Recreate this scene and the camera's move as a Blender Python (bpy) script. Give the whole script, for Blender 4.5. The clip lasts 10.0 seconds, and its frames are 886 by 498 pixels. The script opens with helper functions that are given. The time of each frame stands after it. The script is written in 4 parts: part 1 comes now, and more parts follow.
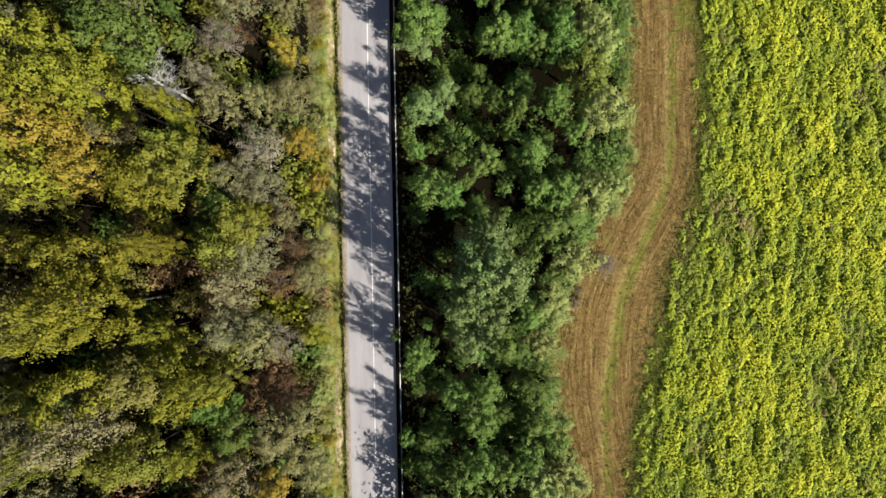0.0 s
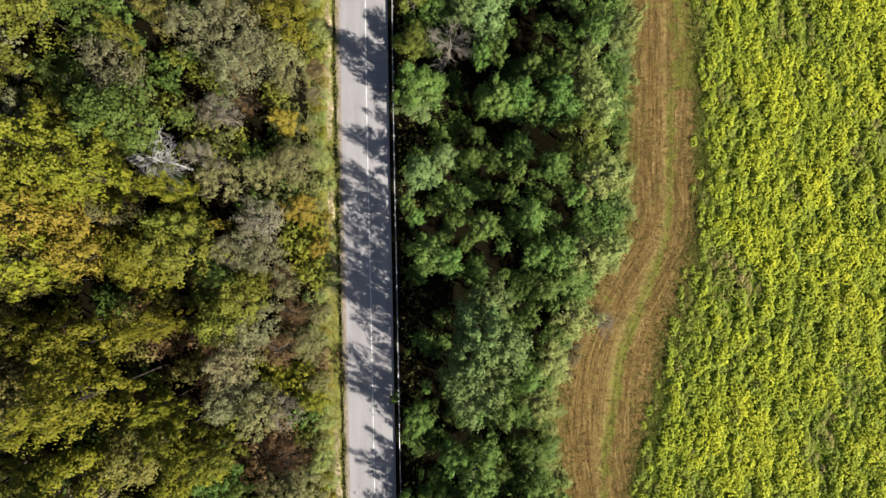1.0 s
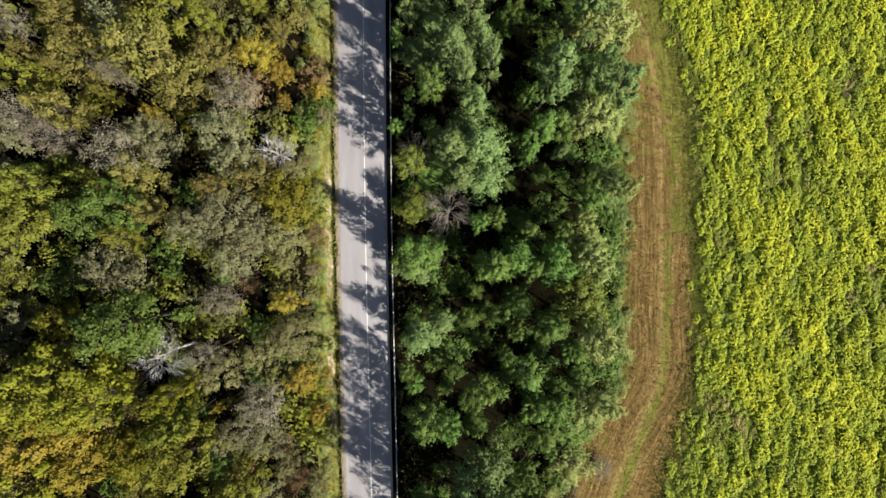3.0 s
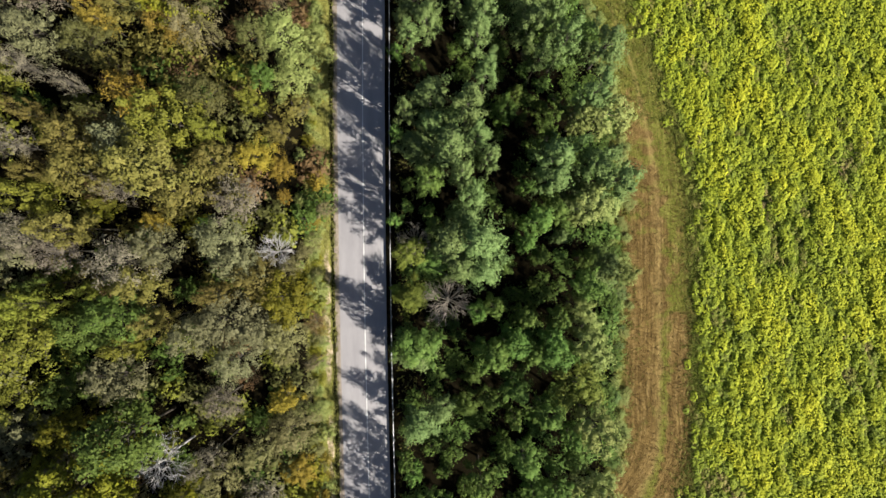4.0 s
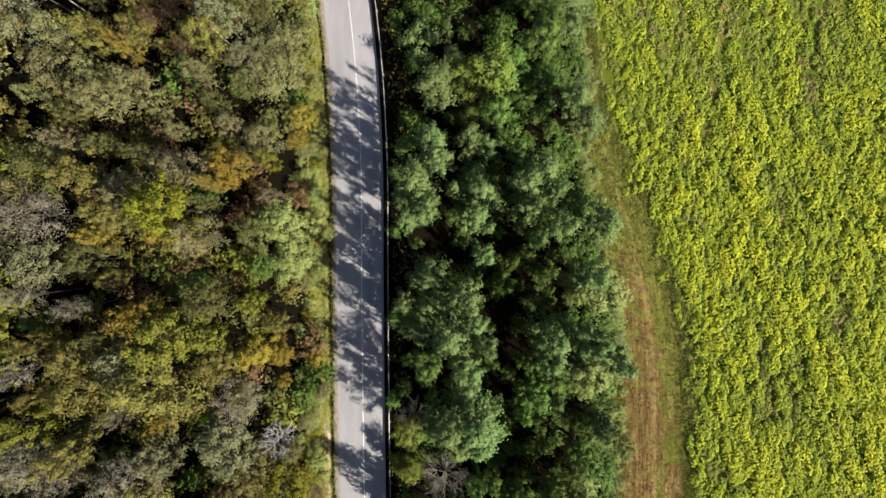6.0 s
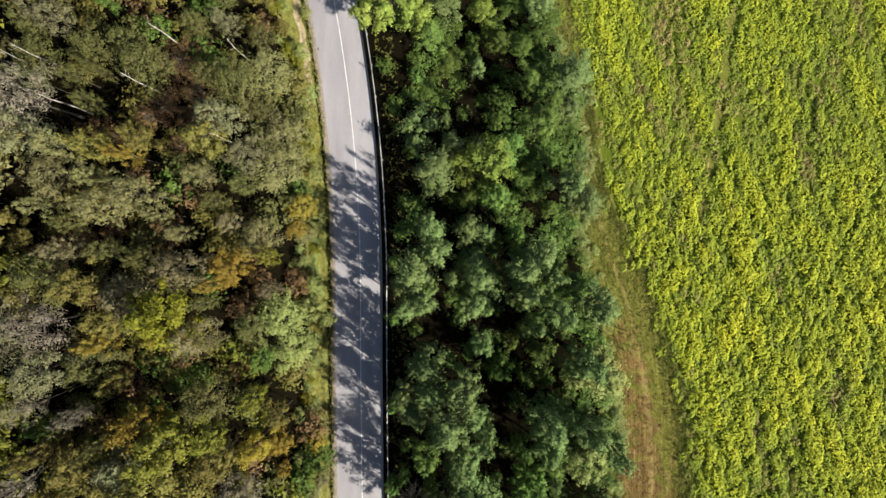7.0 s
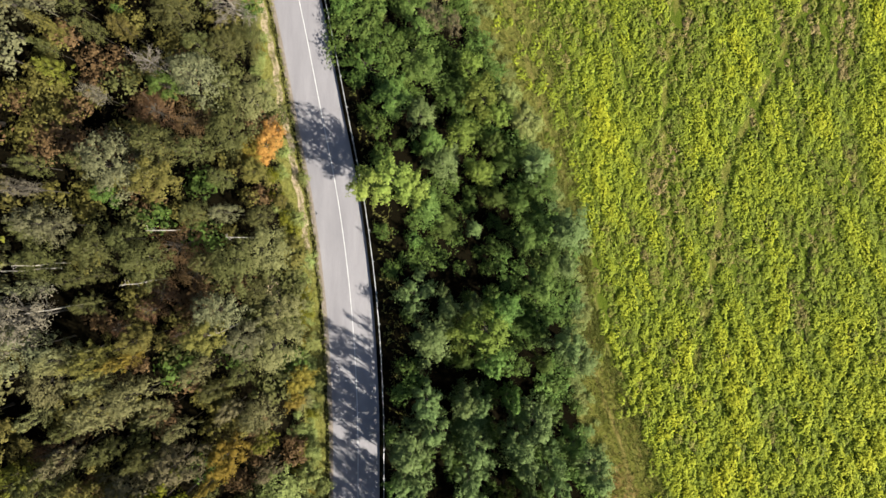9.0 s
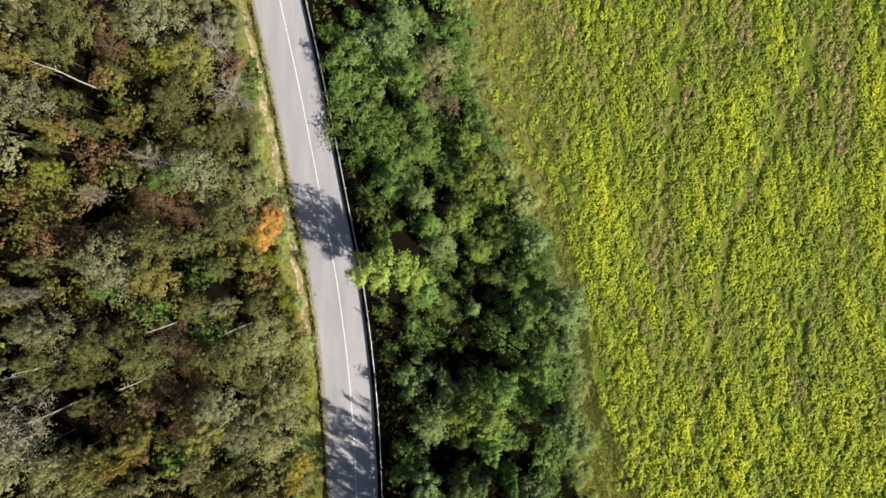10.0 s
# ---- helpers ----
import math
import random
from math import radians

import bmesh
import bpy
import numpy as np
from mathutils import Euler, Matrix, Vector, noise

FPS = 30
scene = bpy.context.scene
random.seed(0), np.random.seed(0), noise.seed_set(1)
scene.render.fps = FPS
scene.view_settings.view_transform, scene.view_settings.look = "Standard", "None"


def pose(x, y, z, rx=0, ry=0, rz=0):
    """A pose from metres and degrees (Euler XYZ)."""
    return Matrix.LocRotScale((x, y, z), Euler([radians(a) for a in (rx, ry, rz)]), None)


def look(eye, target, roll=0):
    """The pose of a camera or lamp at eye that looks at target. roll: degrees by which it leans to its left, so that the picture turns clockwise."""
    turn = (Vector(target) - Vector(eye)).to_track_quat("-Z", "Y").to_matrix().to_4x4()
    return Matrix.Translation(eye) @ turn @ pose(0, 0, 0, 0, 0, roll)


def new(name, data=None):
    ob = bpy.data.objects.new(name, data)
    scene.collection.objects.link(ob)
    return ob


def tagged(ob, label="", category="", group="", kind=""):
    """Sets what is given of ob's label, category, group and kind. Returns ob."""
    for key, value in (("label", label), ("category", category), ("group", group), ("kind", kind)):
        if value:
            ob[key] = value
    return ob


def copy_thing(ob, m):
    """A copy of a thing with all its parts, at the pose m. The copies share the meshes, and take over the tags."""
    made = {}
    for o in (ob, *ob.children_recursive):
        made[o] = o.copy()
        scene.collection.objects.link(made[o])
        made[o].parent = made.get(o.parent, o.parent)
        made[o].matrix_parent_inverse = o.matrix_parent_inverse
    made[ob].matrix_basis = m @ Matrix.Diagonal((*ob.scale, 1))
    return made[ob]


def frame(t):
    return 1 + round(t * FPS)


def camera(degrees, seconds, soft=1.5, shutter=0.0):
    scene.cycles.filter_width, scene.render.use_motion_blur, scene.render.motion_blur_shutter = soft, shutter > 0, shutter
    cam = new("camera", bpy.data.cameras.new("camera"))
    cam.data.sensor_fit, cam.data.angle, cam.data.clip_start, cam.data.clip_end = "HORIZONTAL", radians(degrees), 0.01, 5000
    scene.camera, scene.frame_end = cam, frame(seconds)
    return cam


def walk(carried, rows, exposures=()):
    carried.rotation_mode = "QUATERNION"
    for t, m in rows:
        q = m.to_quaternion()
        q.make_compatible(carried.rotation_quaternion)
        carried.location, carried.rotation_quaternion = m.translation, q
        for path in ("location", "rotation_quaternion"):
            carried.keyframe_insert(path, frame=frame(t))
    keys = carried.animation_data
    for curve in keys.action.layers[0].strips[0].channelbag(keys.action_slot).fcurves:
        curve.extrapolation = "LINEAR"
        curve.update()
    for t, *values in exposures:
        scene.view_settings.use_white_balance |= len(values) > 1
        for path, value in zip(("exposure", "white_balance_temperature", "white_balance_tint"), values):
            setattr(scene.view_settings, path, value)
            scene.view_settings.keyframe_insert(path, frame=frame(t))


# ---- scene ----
cam = camera(61.9, 10.0, soft=1.55)
METRES, EYE, TILT, LEAN, TURN = 104.0, 92.4, -90.0, 0.0, 0.0
ROWS = [
    (0.0, 0.0, 0.0, 0.0, 0.0, 0.0, -0.0),
    (0.5, -0.0002, -0.0013, 0.0361, -0.04, -0.06, 0.01),
    (1.0, -0.0004, -0.0027, 0.0761, -0.1, -0.08, 0.04),
    (1.5, -0.0005, -0.0044, 0.1204, -0.14, -0.13, 0.07),
    (2.0, -0.0005, -0.0063, 0.1681, -0.15, -0.21, 0.1),
    (2.5, -0.0004, -0.0083, 0.2186, -0.17, -0.28, 0.12),
    (4.0, 0.0027, -0.0161, 0.3792, -0.12, -0.54, 0.17),
    (4.5, 0.0028, -0.0185, 0.4328, -0.15, -0.63, 0.2),
    (5.0, 0.0032, -0.0208, 0.4859, -0.18, -0.7, 0.21),
    (5.5, 0.0038, -0.0229, 0.5382, -0.18, -0.75, 0.22),
    (7.0, 0.0079, -0.0292, 0.6952, -0.12, -0.98, 0.23),
    (7.5, 0.0089, -0.0305, 0.7463, -0.13, -1.01, 0.22),
    (8.0, 0.01, -0.0319, 0.7969, -0.13, -1.05, 0.2),
    (8.5, 0.0109, -0.0327, 0.8474, -0.15, -1.09, 0.18),
    (9.0, 0.0117, -0.0334, 0.8978, -0.17, -1.13, 0.16),
    (9.5, 0.0125, -0.0338, 0.9486, -0.18, -1.19, 0.15),
    (10.0, 0.0137, -0.0341, 0.9992, -0.18, -1.23, 0.15),
]
walk(cam, [(t, pose(0, 0, EYE, TILT, LEAN, TURN) @ pose(METRES * x, METRES * y, METRES * z, 90 + pitch, roll, yaw)) for t, x, y, z, yaw, pitch, roll in ROWS])

# ---- sky, sun ----
SUN_FROM, SUN_UP = 125.0, 34.5   # degrees clockwise from +y, degrees above the horizon
world = bpy.data.worlds.new("world")
scene.world = world
world.use_nodes = True
wn = world.node_tree.nodes
sky = wn.new("ShaderNodeTexSky")
sky.sky_type = "NISHITA"
sky.sun_disc = False
sky.sun_elevation, sky.sun_rotation = radians(SUN_UP), radians(SUN_FROM)
world.node_tree.links.new(sky.outputs[0], wn["Background"].inputs[0])
wn["Background"].inputs[1].default_value = 0.056
sun = new("sun", bpy.data.lights.new("sun", "SUN"))
sun.data.energy, sun.data.angle, sun.data.color = 5.35, radians(0.6), (1.0, 0.94, 0.82)
_a, _e = radians(SUN_FROM), radians(SUN_UP)
_s = Vector((math.sin(_a) * math.cos(_e), math.cos(_a) * math.cos(_e), math.sin(_e)))
sun.matrix_world = look(_s * 300, (0, 0, 0))
scene.view_settings.exposure = 1.43


# ---- materials ----
def blank(name):
    m = bpy.data.materials.new(name)
    m.use_nodes = True
    n = m.node_tree.nodes
    n.clear()
    return m, n, m.node_tree.links.new


def ramp(n, stops):
    r = n.new("ShaderNodeValToRGB")
    el = r.color_ramp.elements
    el[0].position, el[0].color = stops[0][0], (*stops[0][1], 1)
    el[1].position, el[1].color = stops[-1][0], (*stops[-1][1], 1)
    for p, c in stops[1:-1]:
        e = el.new(p)
        e.color = (*c, 1)
    return r


def noise_node(n, link, scale, detail=4.0, rough=0.6, coord="Object", stretch=None):
    tc = n.new("ShaderNodeTexCoord")
    t = n.new("ShaderNodeTexNoise")
    t.inputs["Scale"].default_value, t.inputs["Detail"].default_value, t.inputs["Roughness"].default_value = scale, detail, rough
    src = tc.outputs[coord]
    if stretch:
        mp = n.new("ShaderNodeMapping")
        mp.inputs["Scale"].default_value = stretch
        link(src, mp.inputs[0])
        src = mp.outputs[0]
    link(src, t.inputs["Vector"])
    return t.outputs["Fac"]


def mix(n, link, fac, a, b, how="MIX"):
    m = n.new("ShaderNodeMix")
    m.data_type, m.blend_type = "RGBA", how
    for sock, v in ((m.inputs[0], fac), (m.inputs[6], a), (m.inputs[7], b)):
        if isinstance(v, (int, float)):
            sock.default_value = v
        elif isinstance(v, tuple):
            sock.default_value = (*v, 1)
        else:
            link(v, sock)
    return m.outputs[2]


def math_node(n, link, op, a, b=0.0):
    m = n.new("ShaderNodeMath")
    m.operation = op
    for sock, v in ((m.inputs[0], a), (m.inputs[1], b)):
        if isinstance(v, (int, float)):
            sock.default_value = v
        else:
            link(v, sock)
    return m.outputs[0]


def finish(m, n, link, colour, rough=0.8, bump=None, bump_size=0.02, metal=0.0, through_light=0.0, gloss=0.25):
    out = n.new("ShaderNodeOutputMaterial")
    p = n.new("ShaderNodeBsdfPrincipled")
    p.inputs["Roughness"].default_value, p.inputs["Metallic"].default_value = rough, metal
    p.inputs["Specular IOR Level"].default_value = gloss
    if isinstance(colour, tuple):
        p.inputs["Base Color"].default_value = (*colour, 1)
    else:
        link(colour, p.inputs["Base Color"])
    if bump is not None:
        b = n.new("ShaderNodeBump")
        b.inputs["Distance"].default_value = bump_size
        link(bump, b.inputs["Height"])
        link(b.outputs[0], p.inputs["Normal"])
    last = p.outputs[0]
    if through_light:
        tr = n.new("ShaderNodeBsdfTranslucent")
        if isinstance(colour, tuple):
            tr.inputs[0].default_value = (*colour, 1)
        else:
            link(colour, tr.inputs[0])
        ms = n.new("ShaderNodeMixShader")
        ms.inputs[0].default_value = through_light
        link(last, ms.inputs[1])
        link(tr.outputs[0], ms.inputs[2])
        last = ms.outputs[0]
    link(last, out.inputs[0])
    return m


def leaf_material(name, dark, mid, light, spread=0.35):
    """Leaves: each leaf its own tint, each tree its own shift, patches within a crown."""
    m, n, link = blank(name)
    geo = n.new("ShaderNodeNewGeometry")
    info = n.new("ShaderNodeObjectInfo")
    patch = noise_node(n, link, 0.9, 3.0, 0.6, "Object")
    f = math_node(n, link, "ADD", math_node(n, link, "MULTIPLY", geo.outputs["Random Per Island"], 0.24), math_node(n, link, "MULTIPLY", patch, 0.80))
    r = ramp(n, [(0.12, dark), (0.5, mid), (0.92, light)])
    link(f, r.inputs[0])
    hsv = n.new("ShaderNodeHueSaturation")
    link(r.outputs[0], hsv.inputs["Color"])
    link(math_node(n, link, "ADD", math_node(n, link, "MULTIPLY", info.outputs["Random"], 0.03), 0.485), hsv.inputs["Hue"])
    link(math_node(n, link, "ADD", math_node(n, link, "MULTIPLY", info.outputs["Random"], spread), 1.0 - spread / 2), hsv.inputs["Value"])
    return finish(m, n, link, hsv.outputs[0], 0.65, through_light=0.06, gloss=0.08)


LEAF = {
    "yellow_green": leaf_material("leaf_yellow_green", (0.024, 0.028, 0.004), (0.088, 0.088, 0.008), (0.158, 0.142, 0.012)),
    "green": leaf_material("leaf_green", (0.014, 0.030, 0.006), (0.061, 0.104, 0.021), (0.150, 0.204, 0.049)),
    "moss": leaf_material("leaf_moss", (0.028, 0.032, 0.005), (0.086, 0.092, 0.013), (0.155, 0.160, 0.023)),
    "sage": leaf_material("leaf_sage", (0.033, 0.036, 0.017), (0.090, 0.090, 0.043), (0.158, 0.155, 0.081)),
    "gold": leaf_material("leaf_gold", (0.047, 0.039, 0.007), (0.131, 0.099, 0.014), (0.216, 0.150, 0.022)),
    "pale_olive": leaf_material("leaf_pale_olive", (0.039, 0.040, 0.015), (0.107, 0.103, 0.040), (0.176, 0.168, 0.076)),
    "rust": leaf_material("leaf_rust", (0.030, 0.017, 0.009), (0.084, 0.050, 0.023), (0.155, 0.100, 0.047)),
    "thin_pinkish": leaf_material("leaf_pinkish_grey", (0.055, 0.047, 0.034), (0.114, 0.098, 0.071), (0.181, 0.158, 0.118)),
    "dark_green": leaf_material("leaf_dark_green", (0.011, 0.022, 0.004), (0.044, 0.070, 0.013), (0.108, 0.147, 0.031)),
    "light_green": leaf_material("leaf_light_green", (0.056, 0.078, 0.018), (0.140, 0.164, 0.047), (0.233, 0.250, 0.094)),
    "grey_green": leaf_material("leaf_grey_green", (0.022, 0.040, 0.011), (0.080, 0.116, 0.036), (0.162, 0.206, 0.076)),
    "olive_brown": leaf_material("leaf_olive_brown", (0.026, 0.025, 0.007), (0.082, 0.073, 0.018), (0.150, 0.122, 0.034)),
    "olive_green": leaf_material("leaf_olive_green", (0.026, 0.038, 0.006), (0.084, 0.112, 0.018), (0.165, 0.195, 0.040)),
    "deep_olive": leaf_material("leaf_deep_olive", (0.018, 0.020, 0.006), (0.058, 0.060, 0.018), (0.112, 0.110, 0.038)),
    "lime": leaf_material("leaf_lime", (0.058, 0.084, 0.012), (0.145, 0.188, 0.034), (0.240, 0.285, 0.066), 0.12),
    "tan": leaf_material("leaf_tan", (0.035, 0.030, 0.014), (0.095, 0.081, 0.041), (0.163, 0.139, 0.077)),
    "amber": leaf_material("leaf_amber", (0.046, 0.038, 0.006), (0.125, 0.096, 0.016), (0.205, 0.150, 0.028)),
    "flame": leaf_material("leaf_flame", (0.110, 0.060, 0.014), (0.270, 0.130, 0.032), (0.400, 0.220, 0.068)),
}


def bark_material(name, dark, light):
    m, n, link = blank(name)
    f = noise_node(n, link, 6.0, 5.0, 0.7, "Object", (1, 1, 0.25))
    r = ramp(n, [(0.3, dark), (0.7, light)])
    link(f, r.inputs[0])
    return finish(m, n, link, r.outputs[0], 0.85, f, 0.03)


BARK = bark_material("bark", (0.022, 0.018, 0.014), (0.062, 0.052, 0.042))
PALE_BARK = bark_material("pale_bark", (0.032, 0.028, 0.022), (0.088, 0.078, 0.064))
DEAD_WOOD = bark_material("dead_wood", (0.170, 0.162, 0.162), (0.390, 0.375, 0.375))
SNAG = bark_material("bleached_snag", (0.140, 0.125, 0.105), (0.340, 0.310, 0.270))
DEAD_BROWN = bark_material("dead_brown_wood", (0.090, 0.078, 0.062), (0.230, 0.200, 0.165))


def ground_material():
    m, n, link = blank("ground")

    def zone(name):
        a = n.new("ShaderNodeAttribute")
        a.attribute_name = name
        return a.outputs["Fac"]
    fine = noise_node(n, link, 5.0, 6.0, 0.7)
    mid = noise_node(n, link, 0.6, 5.0, 0.65)
    # Leaf litter, darker than humus: shade under the trees is in its colour
    shaded_litter = ramp(n, [(0.3, (0.003, 0.003, 0.002)), (0.6, (0.005, 0.004, 0.002)), (0.85, (0.016, 0.010, 0.004))])
    link(fine, shaded_litter.inputs[0])
    grass = ramp(n, [(0.3, (0.055, 0.062, 0.016)), (0.52, (0.120, 0.118, 0.030)), (0.75, (0.200, 0.175, 0.070))])
    link(math_node(n, link, "ADD", math_node(n, link, "MULTIPLY", fine, 0.6), math_node(n, link, "MULTIPLY", mid, 0.4)), grass.inputs[0])
    lane = n.new("ShaderNodeCombineXYZ")
    link(math_node(n, link, "MULTIPLY", zone("lane"), 1.7), lane.inputs[0])
    tcy = n.new("ShaderNodeTexCoord")
    sep = n.new("ShaderNodeSeparateXYZ")
    link(tcy.outputs["Object"], sep.inputs[0])
    link(math_node(n, link, "MULTIPLY", sep.outputs[1], 0.12), lane.inputs[1])
    streak = n.new("ShaderNodeTexNoise")
    streak.inputs["Scale"].default_value, streak.inputs["Detail"].default_value, streak.inputs["Roughness"].default_value = 1.4, 5.0, 0.7
    link(lane.outputs[0], streak.inputs["Vector"])
    stub = ramp(n, [(0.39, (0.034, 0.025, 0.007)), (0.46, (0.094, 0.062, 0.022)), (0.54, (0.140, 0.094, 0.034)), (0.63, (0.245, 0.178, 0.075))])
    link(math_node(n, link, "ADD", math_node(n, link, "MULTIPLY", streak.outputs["Fac"], 0.55), math_node(n, link, "MULTIPLY", fine, 0.45)), stub.inputs[0])
    olive = ramp(n, [(0.36, (0.036, 0.043, 0.009)), (0.48, (0.092, 0.098, 0.018)), (0.64, (0.178, 0.160, 0.046))])
    link(math_node(n, link, "ADD", math_node(n, link, "MULTIPLY", streak.outputs["Fac"], 0.5), math_node(n, link, "MULTIPLY", fine, 0.5)), olive.inputs[0])
    cross = ramp(n, [(0.40, (0, 0, 0)), (0.50, (1, 1, 1)), (0.55, (0.1, 0.1, 0.1)), (0.62, (0, 0, 0))])
    link(math_node(n, link, "ADD", zone("across"), math_node(n, link, "MULTIPLY", math_node(n, link, "SUBTRACT", mid, 0.5), 0.1)), cross.inputs[0])
    greener = math_node(n, link, "ADD", zone("greener"), math_node(n, link, "MULTIPLY", math_node(n, link, "SUBTRACT", mid, 0.5), 2.6))
    green_in = ramp(n, [(0.35, (0, 0, 0)), (0.75, (1, 1, 1))])
    link(greener, green_in.inputs[0])
    stubble = mix(n, link, green_in.outputs[0], stub.outputs[0], olive.outputs[0])
    stubble = mix(n, link, math_node(n, link, "MULTIPLY", cross.outputs[0], 0.45), stubble, (0.260, 0.190, 0.075))
    soil = ramp(n, [(0.3, (0.026, 0.042, 0.005)), (0.55, (0.068, 0.092, 0.011)), (0.8, (0.130, 0.145, 0.025))])
    link(fine, soil.inputs[0])
    sand = ramp(n, [(0.3, (0.170, 0.130, 0.080)), (0.7, (0.380, 0.310, 0.215))])
    link(fine, sand.inputs[0])
    c = shaded_litter.outputs[0]
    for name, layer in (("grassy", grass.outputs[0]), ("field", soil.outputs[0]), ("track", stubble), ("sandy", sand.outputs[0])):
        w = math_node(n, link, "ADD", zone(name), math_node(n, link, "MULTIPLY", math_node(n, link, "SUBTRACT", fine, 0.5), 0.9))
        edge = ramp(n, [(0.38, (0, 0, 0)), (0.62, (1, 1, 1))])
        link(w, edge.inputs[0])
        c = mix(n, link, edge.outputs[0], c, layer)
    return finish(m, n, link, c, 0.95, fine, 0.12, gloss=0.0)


def asphalt_material():
    m, n, link = blank("asphalt")
    grain = noise_node(n, link, 40.0, 3.0, 0.7)
    worn = noise_node(n, link, 0.25, 5.0, 0.6, "Object", (2.5, 0.35, 1))
    r = ramp(n, [(0.3, (0.185, 0.177, 0.188)), (0.7, (0.246, 0.236, 0.246))])
    link(worn, r.inputs[0])
    g = ramp(n, [(0.3, (0.75, 0.75, 0.75)), (0.7, (1.15, 1.15, 1.15))])
    link(grain, g.inputs[0])
    return finish(m, n, link, mix(n, link, 1.0, r.outputs[0], g.outputs[0], "MULTIPLY"), 0.85, grain, 0.004)


def speckled(name, dark, light, scale, rough=0.9, metal=0.0, bump=0.02):
    m, n, link = blank(name)
    f = noise_node(n, link, scale, 5.0, 0.7)
    r = ramp(n, [(0.32, dark), (0.68, light)])
    link(f, r.inputs[0])
    return finish(m, n, link, r.outputs[0], rough, f, bump, metal)


GROUND = ground_material()
ASPHALT = asphalt_material()
PAINT = speckled("worn_road_paint", (0.28, 0.28, 0.275), (0.62, 0.62, 0.61), 3.0, 0.7, 0.0, 0.002)
GRAVEL = speckled("pale_gravel", (0.090, 0.074, 0.056), (0.290, 0.245, 0.200), 6.0, 0.95, 0.0, 0.03)
STEEL = speckled("galvanised_steel", (0.24, 0.25, 0.26), (0.42, 0.43, 0.44), 2.0, 0.6, 0.7, 0.001)
GRASS = leaf_material("grass_blades", (0.070, 0.076, 0.018), (0.150, 0.150, 0.040), (0.240, 0.210, 0.085), 0.0)
GREEN_GRASS = leaf_material("green_grass", (0.045, 0.058, 0.010), (0.105, 0.122, 0.024), (0.180, 0.182, 0.048), 0.0)
STRAW = leaf_material("dry_straw", (0.046, 0.031, 0.011), (0.110, 0.073, 0.026), (0.205, 0.145, 0.060), 0.0)


def crop_material(name):
    m, n, link = blank(name)
    tone = n.new("ShaderNodeAttribute")
    tone.attribute_name = "tone"
    geo = n.new("ShaderNodeNewGeometry")
    patch = noise_node(n, link, 0.8, 3.0, 0.6)
    f = math_node(n, link, "ADD", math_node(n, link, "ADD", tone.outputs["Fac"], math_node(n, link, "MULTIPLY", math_node(n, link, "SUBTRACT", geo.outputs["Random Per Island"], 0.5), 0.08)),
                  math_node(n, link, "MULTIPLY", math_node(n, link, "SUBTRACT", patch, 0.5), 0.4))
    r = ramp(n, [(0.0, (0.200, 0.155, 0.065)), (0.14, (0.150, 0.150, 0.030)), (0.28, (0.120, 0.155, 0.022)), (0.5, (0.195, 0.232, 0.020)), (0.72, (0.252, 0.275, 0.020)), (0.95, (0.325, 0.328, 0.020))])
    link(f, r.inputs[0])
    return finish(m, n, link, r.outputs[0], 0.65, through_light=0.12, gloss=0.08)


CROP = crop_material("crop_leaf")


# ---- the lie of the land ----
def smooth(knots_y, knots_x):
    """A smooth curve x(y) through a few knots."""
    ky, kx = np.array(knots_y, float), np.array(knots_x, float)
    slope = np.gradient(kx, ky)

    def at(y):
        y = np.asarray(y, float)
        i = np.clip(np.searchsorted(ky, y) - 1, 0, len(ky) - 2)
        h = ky[i + 1] - ky[i]
        u = np.clip((y - ky[i]) / h, 0, 1)
        v = ((2 * u**3 - 3 * u**2 + 1) * kx[i] + (u**3 - 2 * u**2 + u) * h * slope[i]
             + (-2 * u**3 + 3 * u**2) * kx[i + 1] + (u**3 - u**2) * h * slope[i + 1])
        return v + np.where(y < ky[0], (y - ky[0]) * slope[0], 0) + np.where(y > ky[-1], (y - ky[-1]) * slope[-1], 0)
    return at


road_x = smooth((-60, -31, 0, 31, 56, 72, 86, 97.8, 109, 123, 134, 160, 200),
                (-8.1, -8.6, -9.07, -9.51, -9.57, -9.57, -10.39, -11.9, -14.02, -16.73, -19.13, -25.25, -35.79))
road_rise = smooth((-60, -30, -2, 11, 25, 36, 65, 78, 91, 100, 125, 160), (-4, -2.9, -1.7, -1.0, -0.2, 0.35, 1.45, 1.7, 1.65, 1.25, 0.8, 0.5))


def road_z(y):
    return road_rise(np.clip(y, -60, 160))


belt_edge = smooth((-60, -34, -18, -8, 3, 9, 20, 40, 58, 75, 92, 100, 109, 117, 125, 137, 170),
                   (19, 18, 15.4, 16.3, 21, 24.6, 25.3, 25.5, 24.5, 20.5, 20.8, 17.5, 13.4, 10.2, 7, 5.2, 2))
field_edge = smooth((-60, -34, -21, -14, -4, 3, 15, 34, 50, 57, 65, 70, 78, 90, 110, 121, 137, 170),
                    (24, 25.8, 27.3, 29.3, 31.3, 33.8, 35.4, 35.2, 34, 31.9, 29.6, 27.2, 23.8, 21.9, 18.6, 16.4, 14.9, 12))
LEFT_EDGE, RIGHT_EDGE = 3.2, 2.75
FIELD_Z = -8.0


def step(a, b, v):
    u = np.clip((v - a) / (b - a), 0, 1)
    return u * u * (3 - 2 * u)


